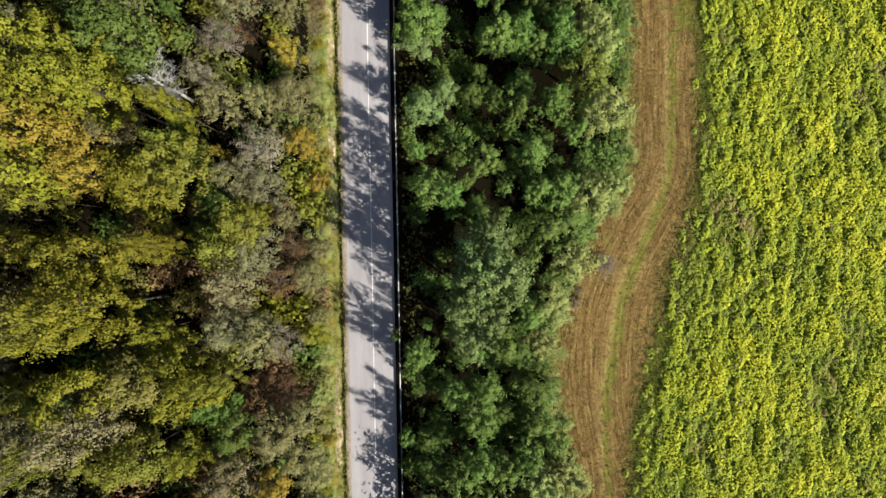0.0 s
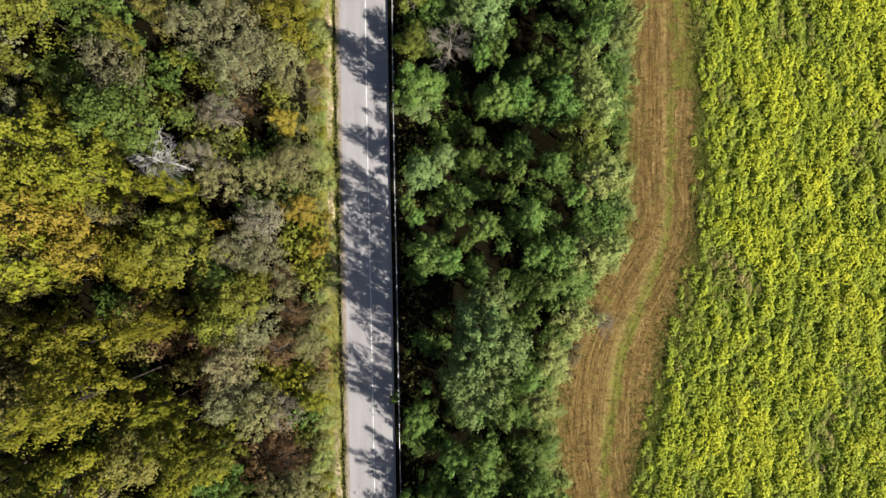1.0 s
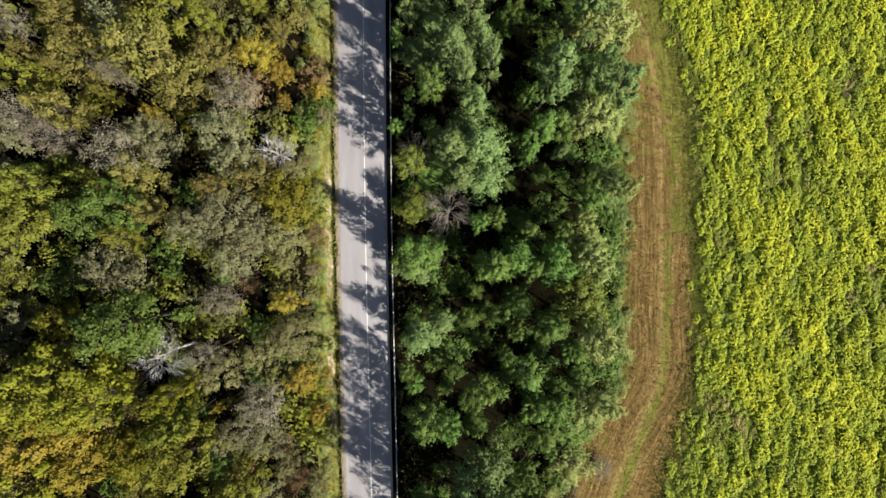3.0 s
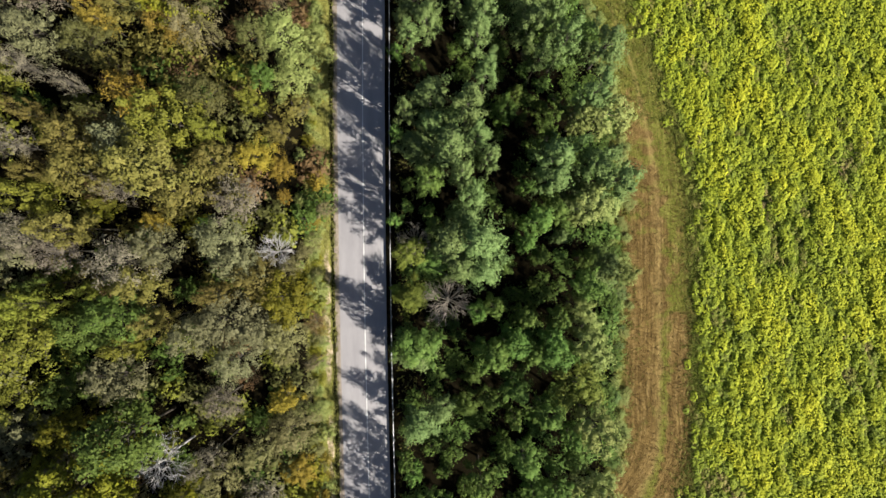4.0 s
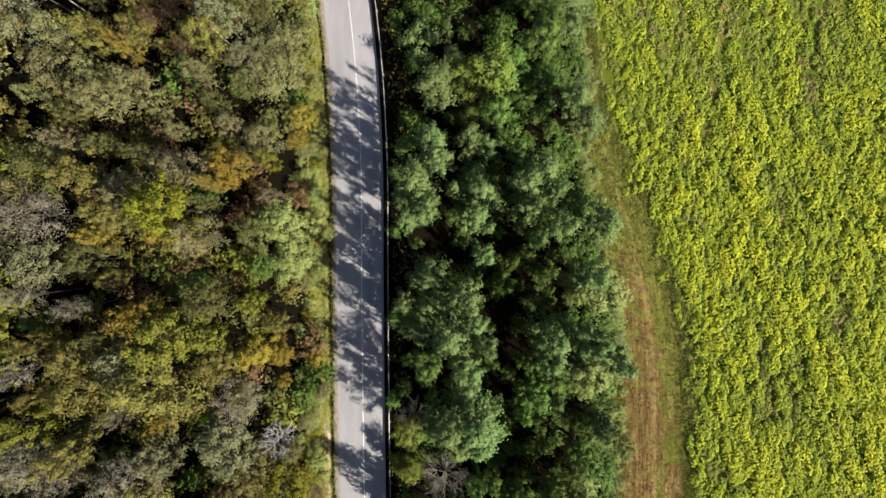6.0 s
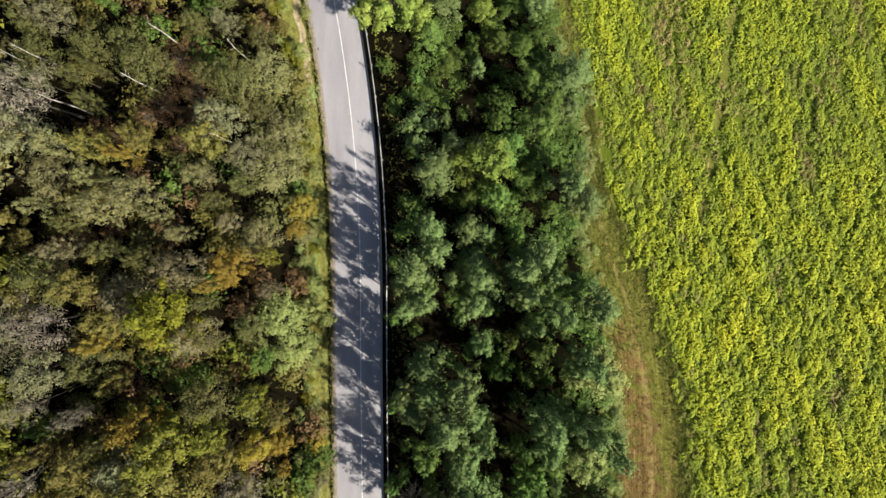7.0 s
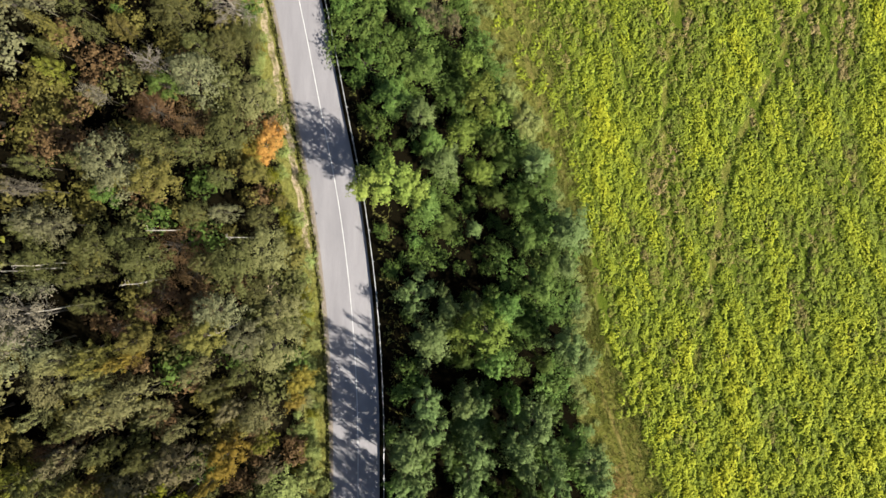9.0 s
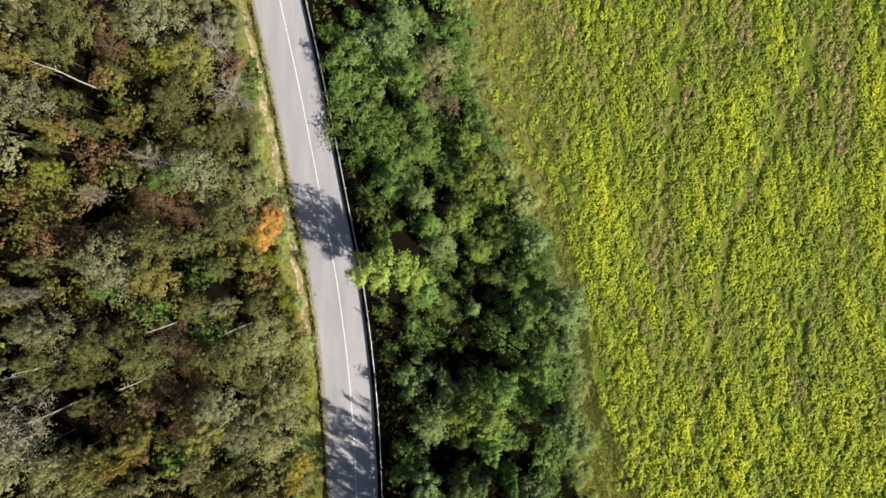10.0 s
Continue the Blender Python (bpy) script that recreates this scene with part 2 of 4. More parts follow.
def ripple(x, y):
    return (np.sin(x * 0.9 + np.sin(y * 0.31) * 2) * np.sin(y * 0.77 + np.sin(x * 0.43) * 1.7) * 0.5
            + np.sin(x * 2.3 + y * 0.6) * np.sin(y * 1.9 - x * 0.8) * 0.3 + np.sin(x * 0.23 + y * 0.17) * 0.6)


def trails(x, y):
    """Wear of the foot and wheel trails across the field, 0 to 1."""
    wear = np.zeros(np.shape(x))
    for ty, tx, w, deep in (((69, 80, 94, 103.6, 111.5, 122, 140), (35.9, 38.2, 40.2, 41.7, 45.6, 50.5, 57), 0.8, 1.0), ((98, 107.6, 115.5, 126.4, 140), (33.2, 32.6, 32.8, 34.5, 37), 0.7, 1.0), ((-20, 0, 18.6, 28.8, 49), (47, 47.6, 48.2, 48.9, 50.5), 0.9, 0.35)):
        wear = np.maximum(wear, deep * np.exp(-((x - smooth(ty, tx)(y)) / w) ** 2) * step(ty[0] - 3, ty[0] + 9, y) * (1 - step(ty[-1] - 9, ty[-1] + 3, y)) * (0.72 + 0.28 * np.sin(y * 0.9 + x * 0.4)))
    return wear


def ground_z(x, y):
    x, y = np.asarray(x, float), np.asarray(y, float)
    d = x - road_x(np.clip(y, -400, 600))
    up = np.maximum(-d - 4.9, 0)
    hill = 22 * (1 - np.exp(-up / 28)) - 0.34 * np.exp(-((d + 4.10) / 0.17) ** 2) + 0.10 * np.exp(-((d + 4.75) / 0.25) ** 2)
    down = FIELD_Z * step(4.2, 21.0, d)
    rough = 0.16 * ripple(x, y) * (step(5.0, 8.0, np.abs(d))) * np.where(d > 21, 0.45, 1.0)
    return np.where(d < 0, hill, down) + road_z(y) * (1 - step(6.0, 20.0, d)) + rough - 0.07 * (1 - step(2.9, 3.6, np.abs(d - 0.1)))


def mesh_from(name, verts, faces, material=None):
    me = bpy.data.meshes.new(name)
    verts, faces = np.asarray(verts, np.float32), np.asarray(faces, np.int32)
    k = faces.shape[1]
    me.vertices.add(len(verts))
    me.vertices.foreach_set("co", verts.ravel())
    me.loops.add(faces.size)
    me.loops.foreach_set("vertex_index", faces.ravel())
    me.polygons.add(len(faces))
    me.polygons.foreach_set("loop_start", np.arange(0, faces.size, k, dtype=np.int32))
    me.update(calc_edges=True)
    for mat in (material if isinstance(material, (list, tuple)) else [material] if material else []):
        me.materials.append(mat)
    return me


def child(name, me, parent, label=""):
    ob = new(name, me)
    ob.parent = parent
    return tagged(ob, label) if label else ob


def grid_faces(nx, ny):
    i = np.arange(nx - 1)[None, :] + np.arange(ny - 1)[:, None] * nx
    return np.stack([i, i + 1, i + nx + 1, i + nx], -1).reshape(-1, 4)


def spread_axis(lo, hi, fine, far):
    core = np.arange(lo, hi + fine / 2, fine)
    grow = np.cumsum(fine * 1.28 ** np.arange(1, 40))
    grow = grow[grow < far]
    return np.concatenate([lo - grow[::-1], core, hi + grow])


gx, gy = spread_axis(-50, 68, 0.75, 2600), spread_axis(-48, 152, 0.75, 2600)
GX, GY = np.meshgrid(gx, gy)
RD = GX - road_x(np.clip(GY, -400, 600))
sunk = 0.75 * step(-3.1, -3.7, RD) * step(-6.6, -5.7, RD) * (np.abs(GY - 50) < 130)   # room for the verge
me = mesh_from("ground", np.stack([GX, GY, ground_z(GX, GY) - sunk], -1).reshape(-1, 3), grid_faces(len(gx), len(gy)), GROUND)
me.polygons.foreach_set("use_smooth", np.ones(len(me.polygons), bool))
be, fe = belt_edge(GY), field_edge(GY)
wob = ripple(GX * 0.6, GY * 0.6)
zones = {
    "grassy": np.clip(step(-7.5, -5.0, RD + wob) * (1 - step(-3.6, -3.2, RD)) + step(-3, 0.5, GX - be + wob) * step(8, 12, RD), 0, 1),
    "track": (1 - 0.5 * step(82, 94, GY)) * step(-1.0, 1.2, GX - be + wob * 0.8) * (1 - step(-1.5, 1.0, GX - fe + wob)) * step(10, 14, RD) * step(1.5, 4.0, fe - be) + 0.85 * trails(GX, GY) * step(1.0, 3.0, GX - fe),
    "field": step(-1.6, 1.6, GX - fe + 1.3 * wob),
    "sandy": 0.9 * np.exp(-((RD + 9.0) / 0.9) ** 2 - ((GY - 86) / 3.0) ** 2),
}
ACROSS = (GX - be) / np.maximum(fe - be, 1)
zones["lane"] = GX - be
zones["across"] = np.clip((GX - be) / np.maximum(fe - be, 1), 0, 1)
zones["greener"] = np.clip(np.where(GY < 30, 0.75 * step(0.46, 0.53, ACROSS) * (1 - step(0.58, 0.66, ACROSS)), 0.6 * step(0.5, 0.7, ACROSS)) + step(34, 56, GY) * 0.4 + 0.6 * step(58, 66, GY) + 0.14 + 0.3 * step(88, 104, GY), 0, 1)
for key, val in zones.items():
    at = me.attributes.new(key, "FLOAT", "POINT")
    at.data.foreach_set("value", val.astype(np.float32).ravel())
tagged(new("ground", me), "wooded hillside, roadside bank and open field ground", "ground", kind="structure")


# ---- road ----
def strip(name, offsets, heights, y0, y1, dy, material):
    """A sheet swept along the road: offsets from its centre line and heights across."""
    y = np.arange(y0, y1 + dy / 2, dy)
    x = road_x(y)
    tx = np.gradient(x, y)
    nrm = np.stack([np.ones_like(tx), -tx], -1) / np.sqrt(1 + tx**2)[:, None]
    v = [np.stack([x + nrm[:, 0] * o, y + nrm[:, 1] * o, h + road_z(y)], -1) for o, h in zip(offsets, heights)]
    return mesh_from(name, np.stack(v, 1).reshape(-1, 3), grid_faces(len(offsets), len(y)), material)


road = tagged(new("road", strip("road", (-LEFT_EDGE - 0.04, -LEFT_EDGE, -1.6, 0, 1.4, RIGHT_EDGE, RIGHT_EDGE + 0.04), (-0.12, -0.03, 0.0, 0.02, 0.0, -0.03, -0.12), -400, 600, 1.0, ASPHALT)),
              "two-lane grey asphalt road with worn surface", "road", kind="structure")
road.data.shade_flat()
child("centre_line", strip("centre_line", (-0.048, 0.048), (0.0245, 0.0245), -400, 600, 1.0, PAINT), road, "worn white painted centre line")


def ragged_strip(name, inner, outer, z_in, z_out, material, seed):
    rng = np.random.default_rng(seed)
    y = np.arange(-70, 172, 0.5)
    x = road_x(y)
    n = len(y)
    jag = np.convolve(rng.normal(0, 1, n + 8), np.ones(5) / 5, "same")[4:-4] * 0.22
    tx = np.gradient(x, y)
    nx, ny = 1 / np.sqrt(1 + tx**2), -tx / np.sqrt(1 + tx**2)
    cols = [np.full(n, inner), np.full(n, (inner + outer) / 2), outer + jag]
    z = [np.full(n, z_in), np.full(n, (z_in + z_out) / 2 + 0.03), np.full(n, z_out)]
    v = np.stack([np.stack([x + nx * c, y + ny * c, h + road_z(y)], -1) for c, h in zip(cols, z)], 1).reshape(-1, 3)
    return mesh_from(name, v, grid_faces(3, n), material)


me = ragged_strip("gravel_shoulder", -LEFT_EDGE + 0.03, -LEFT_EDGE - 0.58, -0.024, -0.09, GRAVEL, 3)
me.flip_normals()
SHOULDER = me


def verge():
    """Ditch and bank between the shoulder and the wood."""
    offs = np.array((-3.2, -3.45, -3.7, -3.85, -4.0, -4.12, -4.25, -4.4, -4.55, -4.75, -4.95, -5.2, -5.5, -5.9, -6.3, -6.7))
    y = np.arange(-78, 178, 0.5)
    x, tx = road_x(y), np.gradient(road_x(y), y)
    X = x[:, None] + offs[None, :] / np.sqrt(1 + tx**2)[:, None]
    Y = y[:, None] - offs[None, :] * (tx / np.sqrt(1 + tx**2))[:, None]
    bumps = 0.05 * np.sin(3.1 * Y + 9 * X) * np.sin(1.7 * Y - 5 * X)
    Z = ground_z(X, Y) + 0.03 + bumps - 0.17 * (offs > -3.8)[None, :] - 0.2 * (offs < -6.5)[None, :]
    v = np.stack([X, Y, Z], -1).reshape(-1, 3)
    me = mesh_from("verge", v, grid_faces(len(offs), len(y)), GROUND)
    me.flip_normals()
    me.polygons.foreach_set("use_smooth", np.ones(len(me.polygons), bool))
    wob = 0.12 * np.sin(Y * 1.9) + 0.1 * np.sin(Y * 0.63 + 1)
    bare = np.clip(0.18 + sum(np.exp(-((Y - c) / w) ** 2) for c, w in ((25, 3), (13, 3.5), (4.5, 2), (33.5, 4), (96, 6), (120, 12), (104, 5), (-22, 6))), 0, 1)
    O = offs[None, :] + wob
    fields = {"grassy": np.clip(step(-4.15, -4.5, O) + 0.42, 0, 1), "sandy": bare * step(-4.30, -4.45, O) * step(-5.3, -4.9, O)}
    for key, val in fields.items():
        at = me.attributes.new(key, "FLOAT", "POINT")
        at.data.foreach_set("value", np.broadcast_to(val, X.shape).astype(np.float32).ravel())
    tagged(new("verge", me), "grassy roadside ditch and sandy bank", "verge", kind="structure")


verge()
tagged(new("gravel_shoulder", SHOULDER), "pale gravel shoulder along the road edge", "shoulder", kind="structure")


# ---- guardrail ----
def guardrail():
    root = tagged(new("guardrail"), "galvanised steel guardrail on posts beside the road", "guardrail")
    prof = [(-0.04, 0.44), (0.00, 0.47), (0.04, 0.52), (0.00, 0.57), (-0.04, 0.60), (0.00, 0.63), (0.04, 0.68), (0.00, 0.73), (-0.04, 0.76)]
    long = 4.0
    v = []
    for y in (-0.03, long + 0.03):
        v += [(a, y, z) for a, z in prof] + [(a + 0.02, y, z) for a, z in reversed(prof)]
    k = 2 * len(prof)
    beam = mesh_from("beam", v, [(i, (i + 1) % k, k + (i + 1) % k, k + i) for i in range(k)], STEEL)
    bm = bmesh.new()
    bmesh.ops.create_cube(bm, size=1.0, matrix=pose(0.11, 0, 0.13) @ Matrix.Diagonal((0.10, 0.12, 1.14, 1)))
    bmesh.ops.create_cube(bm, size=1.0, matrix=pose(0.05, 0, 0.60) @ Matrix.Diagonal((0.04, 0.16, 0.20, 1)))
    bmesh.ops.bevel(bm, geom=bm.edges[:], offset=0.008, segments=1, affect="EDGES")
    post = bpy.data.meshes.new("post")
    bm.to_mesh(post)
    post.materials.append(STEEL)
    y = -62.0
    while y < 160:
        x0, x1 = float(road_x(y)), float(road_x(y + long))
        turn = -math.degrees(math.atan2(x1 - x0, long))
        z0, z1 = float(road_z(y)), float(road_z(y + long))
        m = pose(x0 + RIGHT_EDGE + 0.62, y, z0 - 0.04, math.degrees(math.atan2(z1 - z0, long)), 0, turn)
        for name, data in (("beam", beam), ("post", post)):
            ob = child(name, data, root)
            ob.matrix_basis = m
        y += long * math.cos(math.radians(turn))


guardrail()


# ---- trees ----
def leaf_quads(pos, nrm, size, rng, slim=0.7):
    """Pointed leaf sprays at pos, facing nrm."""
    n = len(pos)
    nrm = nrm / np.linalg.norm(nrm, axis=1, keepdims=True)
    t = np.cross(nrm, rng.normal(size=(n, 3)))
    t /= np.linalg.norm(t, axis=1, keepdims=True) + 1e-9
    b = np.cross(nrm, t)
    s = size[:, None]
    v = np.stack([pos - t * s - b * s * slim, pos + t * s * 0.9 - b * s * slim * 0.5, pos + b * s * 1.5 * slim], 1)
    return v.reshape(-1, 3), np.arange(3 * n).reshape(-1, 3)


def tube(path, radii, sides=6):
    path, radii = np.asarray(path, float), np.asarray(radii, float)
    a = np.linspace(0, 2 * math.pi, sides, endpoint=False)
    v = []
    for i, p in enumerate(path):
        d = path[min(i + 1, len(path) - 1)] - path[max(i - 1, 0)]
        d /= np.linalg.norm(d) + 1e-9
        u = np.cross(d, (0.31, 0.95, 0.02))
        u /= np.linalg.norm(u) + 1e-9
        w = np.cross(d, u)
        v.append(p + radii[i] * (np.cos(a)[:, None] * u + np.sin(a)[:, None] * w))
    f = [(i * sides + j, i * sides + (j + 1) % sides, (i + 1) * sides + (j + 1) % sides, (i + 1) * sides + j) for i in range(len(path) - 1) for j in range(sides)]
    return np.concatenate(v), np.array(f)


def joined(pieces):
    v, f, k = [], [], 0
    for a, b in pieces:
        v.append(a)
        f.append(b + k)
        k += len(a)
    return np.concatenate(v), np.concatenate(f)


def crown_shape(rng, wide, tall, base, lumps, lump, leaves, leaf, fill, cone=0.0):
    """Lumps over a dome, with gaps and an uneven outline; leaves on each lump."""
    ph = rng.uniform(0, 6.28, 4)
    cen = []
    for i in range(lumps):
        u = (i + 0.5) / lumps
        az, cz = i * 2.39996 + rng.normal(0, 0.25), 1 - 1.45 * u
        sz = math.sqrt(max(0, 1 - cz * cz)) * (1 - cone) + cone * (1 - cz) / 1.45
        out = 1 + 0.20 * math.sin(2 * az + ph[0]) + 0.14 * math.sin(3 * az + ph[1]) + 0.1 * math.sin(5 * az + ph[2])
        k = rng.uniform(0.70, 1.04) if i > 3 else rng.uniform(0.72, 1.0)
        cen.append((wide * out * sz * k * math.cos(az), wide * out * sz * k * math.sin(az), base + tall * (0.45 + 0.55 * cz * k) + rng.normal(0, 0.12 * tall * 0.5)))
    for i in range(fill):
        az, k = rng.uniform(0, 6.28), math.sqrt(rng.uniform(0, 0.6))
        cen.append((wide * k * math.cos(az), wide * k * math.sin(az), base + tall * rng.uniform(0.1, 0.6)))
    cen = np.array(cen)
    big = lump * rng.uniform(0.6, 1.35, len(cen))
    pick = np.repeat(np.arange(len(cen)), leaves)
    d = rng.normal(size=(len(pick), 3))
    d[:, 2] = d[:, 2] * 0.85 + 0.4
    d /= np.linalg.norm(d, axis=1, keepdims=True)
    out = cen - np.array((0, 0, base + tall * 0.25))
    out /= np.linalg.norm(out, axis=1, keepdims=True) + 1e-6
    along = (d * out[pick]).sum(1, keepdims=True)
    d2 = d + out[pick] * along * 0.75
    wob = 1 + 0.35 * np.sin(d[:, 0] * 5 + pick) * np.sin(d[:, 1] * 5 + 2 * pick)
    pos = cen[pick] + d2 * (big[pick] * wob * rng.uniform(0.45, 1.15, len(pick)))[:, None] * np.array((1, 1, 0.8))
    nrm = d * 0.62 + out[pick] * 0.42 + rng.normal(0, 0.20, d.shape) + np.array((0, 0, 0.22))
    v, f = leaf_quads(pos, nrm, leaf * rng.uniform(0.6, 1.4, len(pick)), rng)
    return v, f, cen


def trunk_shape(rng, tall, thick, ends, limbs, top=0.8):
    lean = rng.normal(0, 0.25, 2)
    zs = np.linspace(-0.35, tall * top, 6)
    spine = np.stack([lean[0] * (zs / tall) ** 2, lean[1] * (zs / tall) ** 2, zs], -1)
    rad = thick * (1 - 0.75 * np.linspace(0, 1, 6))
    rad[0] *= 1.5
    out = [tube(spine, rad, 7)]
    for e in ends[rng.permutation(len(ends))[:limbs]]:
        k = rng.uniform(0.45, 0.85)
        s = np.array((lean[0] * k * k, lean[1] * k * k, min(tall * top * k, e[2] - 0.2)))
        mid = s * 0.5 + e * 0.5 + np.array((0, 0, -0.15)) + rng.normal(0, 0.12, 3)
        out.append(tube([s, mid, e], (thick * 0.42, thick * 0.26, thick * 0.09), 5))
    return joined(out)


def bare_shape(rng, wide, tall):
    """A dead tree: trunk, limbs, branches and twigs."""
    out = [tube([(0, 0, -0.35), (0.1, 0, tall * 0.35), (0.0, 0.15, tall * 0.7), (0.1, 0.1, tall)], (0.16, 0.11, 0.07, 0.02), 7)]

    def grow(p, d, length, thick, depth):
        q = p + d * length * 0.5 + rng.normal(0, 0.05, 3) * length
        e = q + (d + rng.normal(0, 0.2, 3)) * length * 0.5
        out.append(tube([p, q, e], (thick, thick * 0.7, thick * 0.4), 5 if depth else 4))
        if depth:
            for _ in range(5):
                nd = d + rng.normal(0, 0.55, 3)
                grow(p + (e - p) * rng.uniform(0.35, 0.95), nd / np.linalg.norm(nd), length * rng.uniform(0.45, 0.7), thick * 0.62, depth - 1)
    for i in range(22):
        a, k = i * 2.4 + rng.normal(0, 0.3), rng.uniform(0.45, 0.92)
        d = np.array((math.cos(a), math.sin(a), rng.uniform(0.25, 0.9)))
        d /= np.linalg.norm(d)
        grow(np.array((0.03, 0.08, tall * k)), d, wide * rng.uniform(0.6, 0.95), 0.034, 2)
    return joined(out)


FORMS = {}   # kind -> list of (crown mesh, trunk mesh, width, height)


def add_form(kind, seed, wide, tall, base, lumps, lump, leaves, leaf, fill, thick, limbs, bark, cone=0.0):
    rng = np.random.default_rng(seed)
    v, f, cen = crown_shape(rng, wide, tall - base, base, lumps, lump, leaves, leaf, fill, cone)
    crown = mesh_from("crown", v, f, LEAF["green"])
    tv, tf = trunk_shape(rng, tall, thick, cen, limbs)
    FORMS.setdefault(kind, []).append((crown, mesh_from("trunk", tv, tf, bark), wide + lump * 0.6, tall))


for s in range(5):
    add_form("broad", 10 + s, 2.4, 11.0, 2.6, 36, 0.58, 104, 0.102, 8, 0.11, 10, BARK, 0.25)
for s in range(5):
    add_form("feathery", 30 + s, 2.4, 11.5, 3.0, 60, 0.50, 58, 0.088, 9, 0.08, 14, BARK, 0.25)
for s in range(3):
    add_form("thin", 50 + s, 2.3, 10.5, 4.5, 64, 0.50, 52, 0.058, 6, 0.12, 34, PALE_BARK)
for s in range(4):
    add_form("bush", 70 + s, 1.4, 3.4, 0.30, 22, 0.48, 44, 0.10, 6, 0.06, 8, BARK)
for s in range(5):
    add_form("clumpy", 150 + s, 2.4, 11.0, 1.6, 28, 0.60, 122, 0.106, 6, 0.20, 10, BARK, 0.52)
for s in range(4):
    add_form("mound", 190 + s, 2.3, 4.6, 0.35, 28, 0.56, 92, 0.105, 3, 0.09, 10, BARK)
for s in range(4):
    add_form("round", 210 + s, 2.4, 10.0, 2.0, 32, 0.62, 100, 0.115, 5, 0.18, 10, BARK)
for s in range(3):
    add_form("scrub", 130 + s, 1.4, 3.4, 0.30, 16, 0.52, 24, 0.145, 4, 0.06, 3, BARK)
for s in range(3):
    add_form("small", 110 + s, 2.3, 9.0, 3.6, 22, 0.75, 27, 0.19, 2, 0.16, 3, BARK)
for s in range(3):
    bv, bf = bare_shape(np.random.default_rng(90 + s), 2.2, 11.0)
    FORMS.setdefault("bare", []).append((None, mesh_from("trunk", bv, bf, DEAD_WOOD), 2.5, 11.5))

for s in range(3):
    r0 = np.random.default_rng(170 + s)
    parts = [tube([(0, 0, -0.35), (0.1, 0.05, 4), (0.0, 0.12, 8), (0.2, 0.1, 12)], (0.10, 0.08, 0.06, 0.025), 7)]
    for i in range(8):
        a, z = r0.uniform(0, 6.28), r0.uniform(6, 11.8)
        e = np.array((math.cos(a), math.sin(a), r0.uniform(0.2, 0.8))) * r0.uniform(0.25, 0.7)
        parts.append(tube([(0.08, 0.1, z), np.array((0.08, 0.1, z)) + e * 0.6, np.array((0.08, 0.1, z + 0.1)) + e], (0.022, 0.015, 0.006), 4))
    pv, pf = joined(parts)
    FORMS.setdefault("pole", []).append((None, mesh_from("trunk", pv, pf, SNAG), 0.9, 12.0))

KIND = {"pale_olive": "feathery", "tan": "feathery", "grey_green": "broad", "thin_pinkish": "thin", "bare": "bare", "amber": "broad", "rust": "thin", "sage": "feathery", "deep_olive": "feathery", "light_green": "feathery"}
WORDS = {
    "yellow_green": "yellow-green broadleaf tree with turning leaves", "green": "green broadleaf tree with a dense rounded crown",
    "gold": "golden-orange autumn broadleaf tree", "pale_olive": "pale olive tree with a feathery crown",
    "rust": "low rust-brown tree with withering leaves", "thin_pinkish": "pinkish-grey tree with nearly bare twigs",
    "moss": "moss-green broadleaf tree with a rounded crown", "sage": "soft sage-green tree with a feathery crown",
    "dark_green": "dark green broadleaf tree in the shade", "light_green": "light green small tree beside open ground",
    "grey_green": "silvery grey-green broadleaf tree", "olive_brown": "olive-brown broadleaf tree with turning leaves",
    "lime": "bright lime-yellow broadleaf tree", "tan": "tan and olive tree with withering crown", "deep_olive": "dark olive-green tree with a fine-leaved crown", "olive_green": "olive-green broadleaf tree with a rounded crown",
    "flame": "orange-red autumn tree on the roadside bank", "bare": "grey dead tree with bare branches", "amber": "amber-olive broadleaf tree with turning leaves", "pole": "slender pale dead trunk with broken branches",
}
AUTUMN = ("gold", "amber", "flame", "rust", "yellow_green", "olive_brown", "tan", "thin_pinkish")
MADE = {}


def plant(where, tint, x, y, wide, tall, kind, pick, turn):
    crown, trunk, w0, h0 = FORMS[kind][pick % len(FORMS[kind])]
    key = (kind, pick % len(FORMS[kind]), tint, where, kind == "bare" and y > 60)
    m = pose(x, y, float(ground_z(x, y)), 0, 0, turn) @ Matrix.Diagonal((wide / w0, wide / w0, tall / h0, 1))
    if key in MADE:
        return copy_thing(MADE[key], m)
    place = "on the wooded slope" if where == "slope" else "in the roadside belt"
    if kind in ("bush", "mound"):
        root = tagged(new("shrub"), WORDS[tint].replace("broadleaf tree", "shrub").replace("tree", "shrub") + " " + place, "shrub", "shrubs " + place)
    else:
        root = tagged(new("dead_tree" if kind in ("bare", "pole") else "autumn_tree" if tint in AUTUMN else "tree"), WORDS[tint] + " " + place, "tree", "trees " + place)
    t = child("trunk", trunk, root)
    if kind == "bare" and (where == "belt" or y > 60):
        t.material_slots[0].link = "OBJECT"
        t.material_slots[0].material = DEAD_BROWN
    if crown:
        c = child("crown", crown, root)
        c.material_slots[0].link = "OBJECT"
        c.material_slots[0].material = LEAF[tint]
    MADE[key] = root
    root.matrix_basis = m
    return root


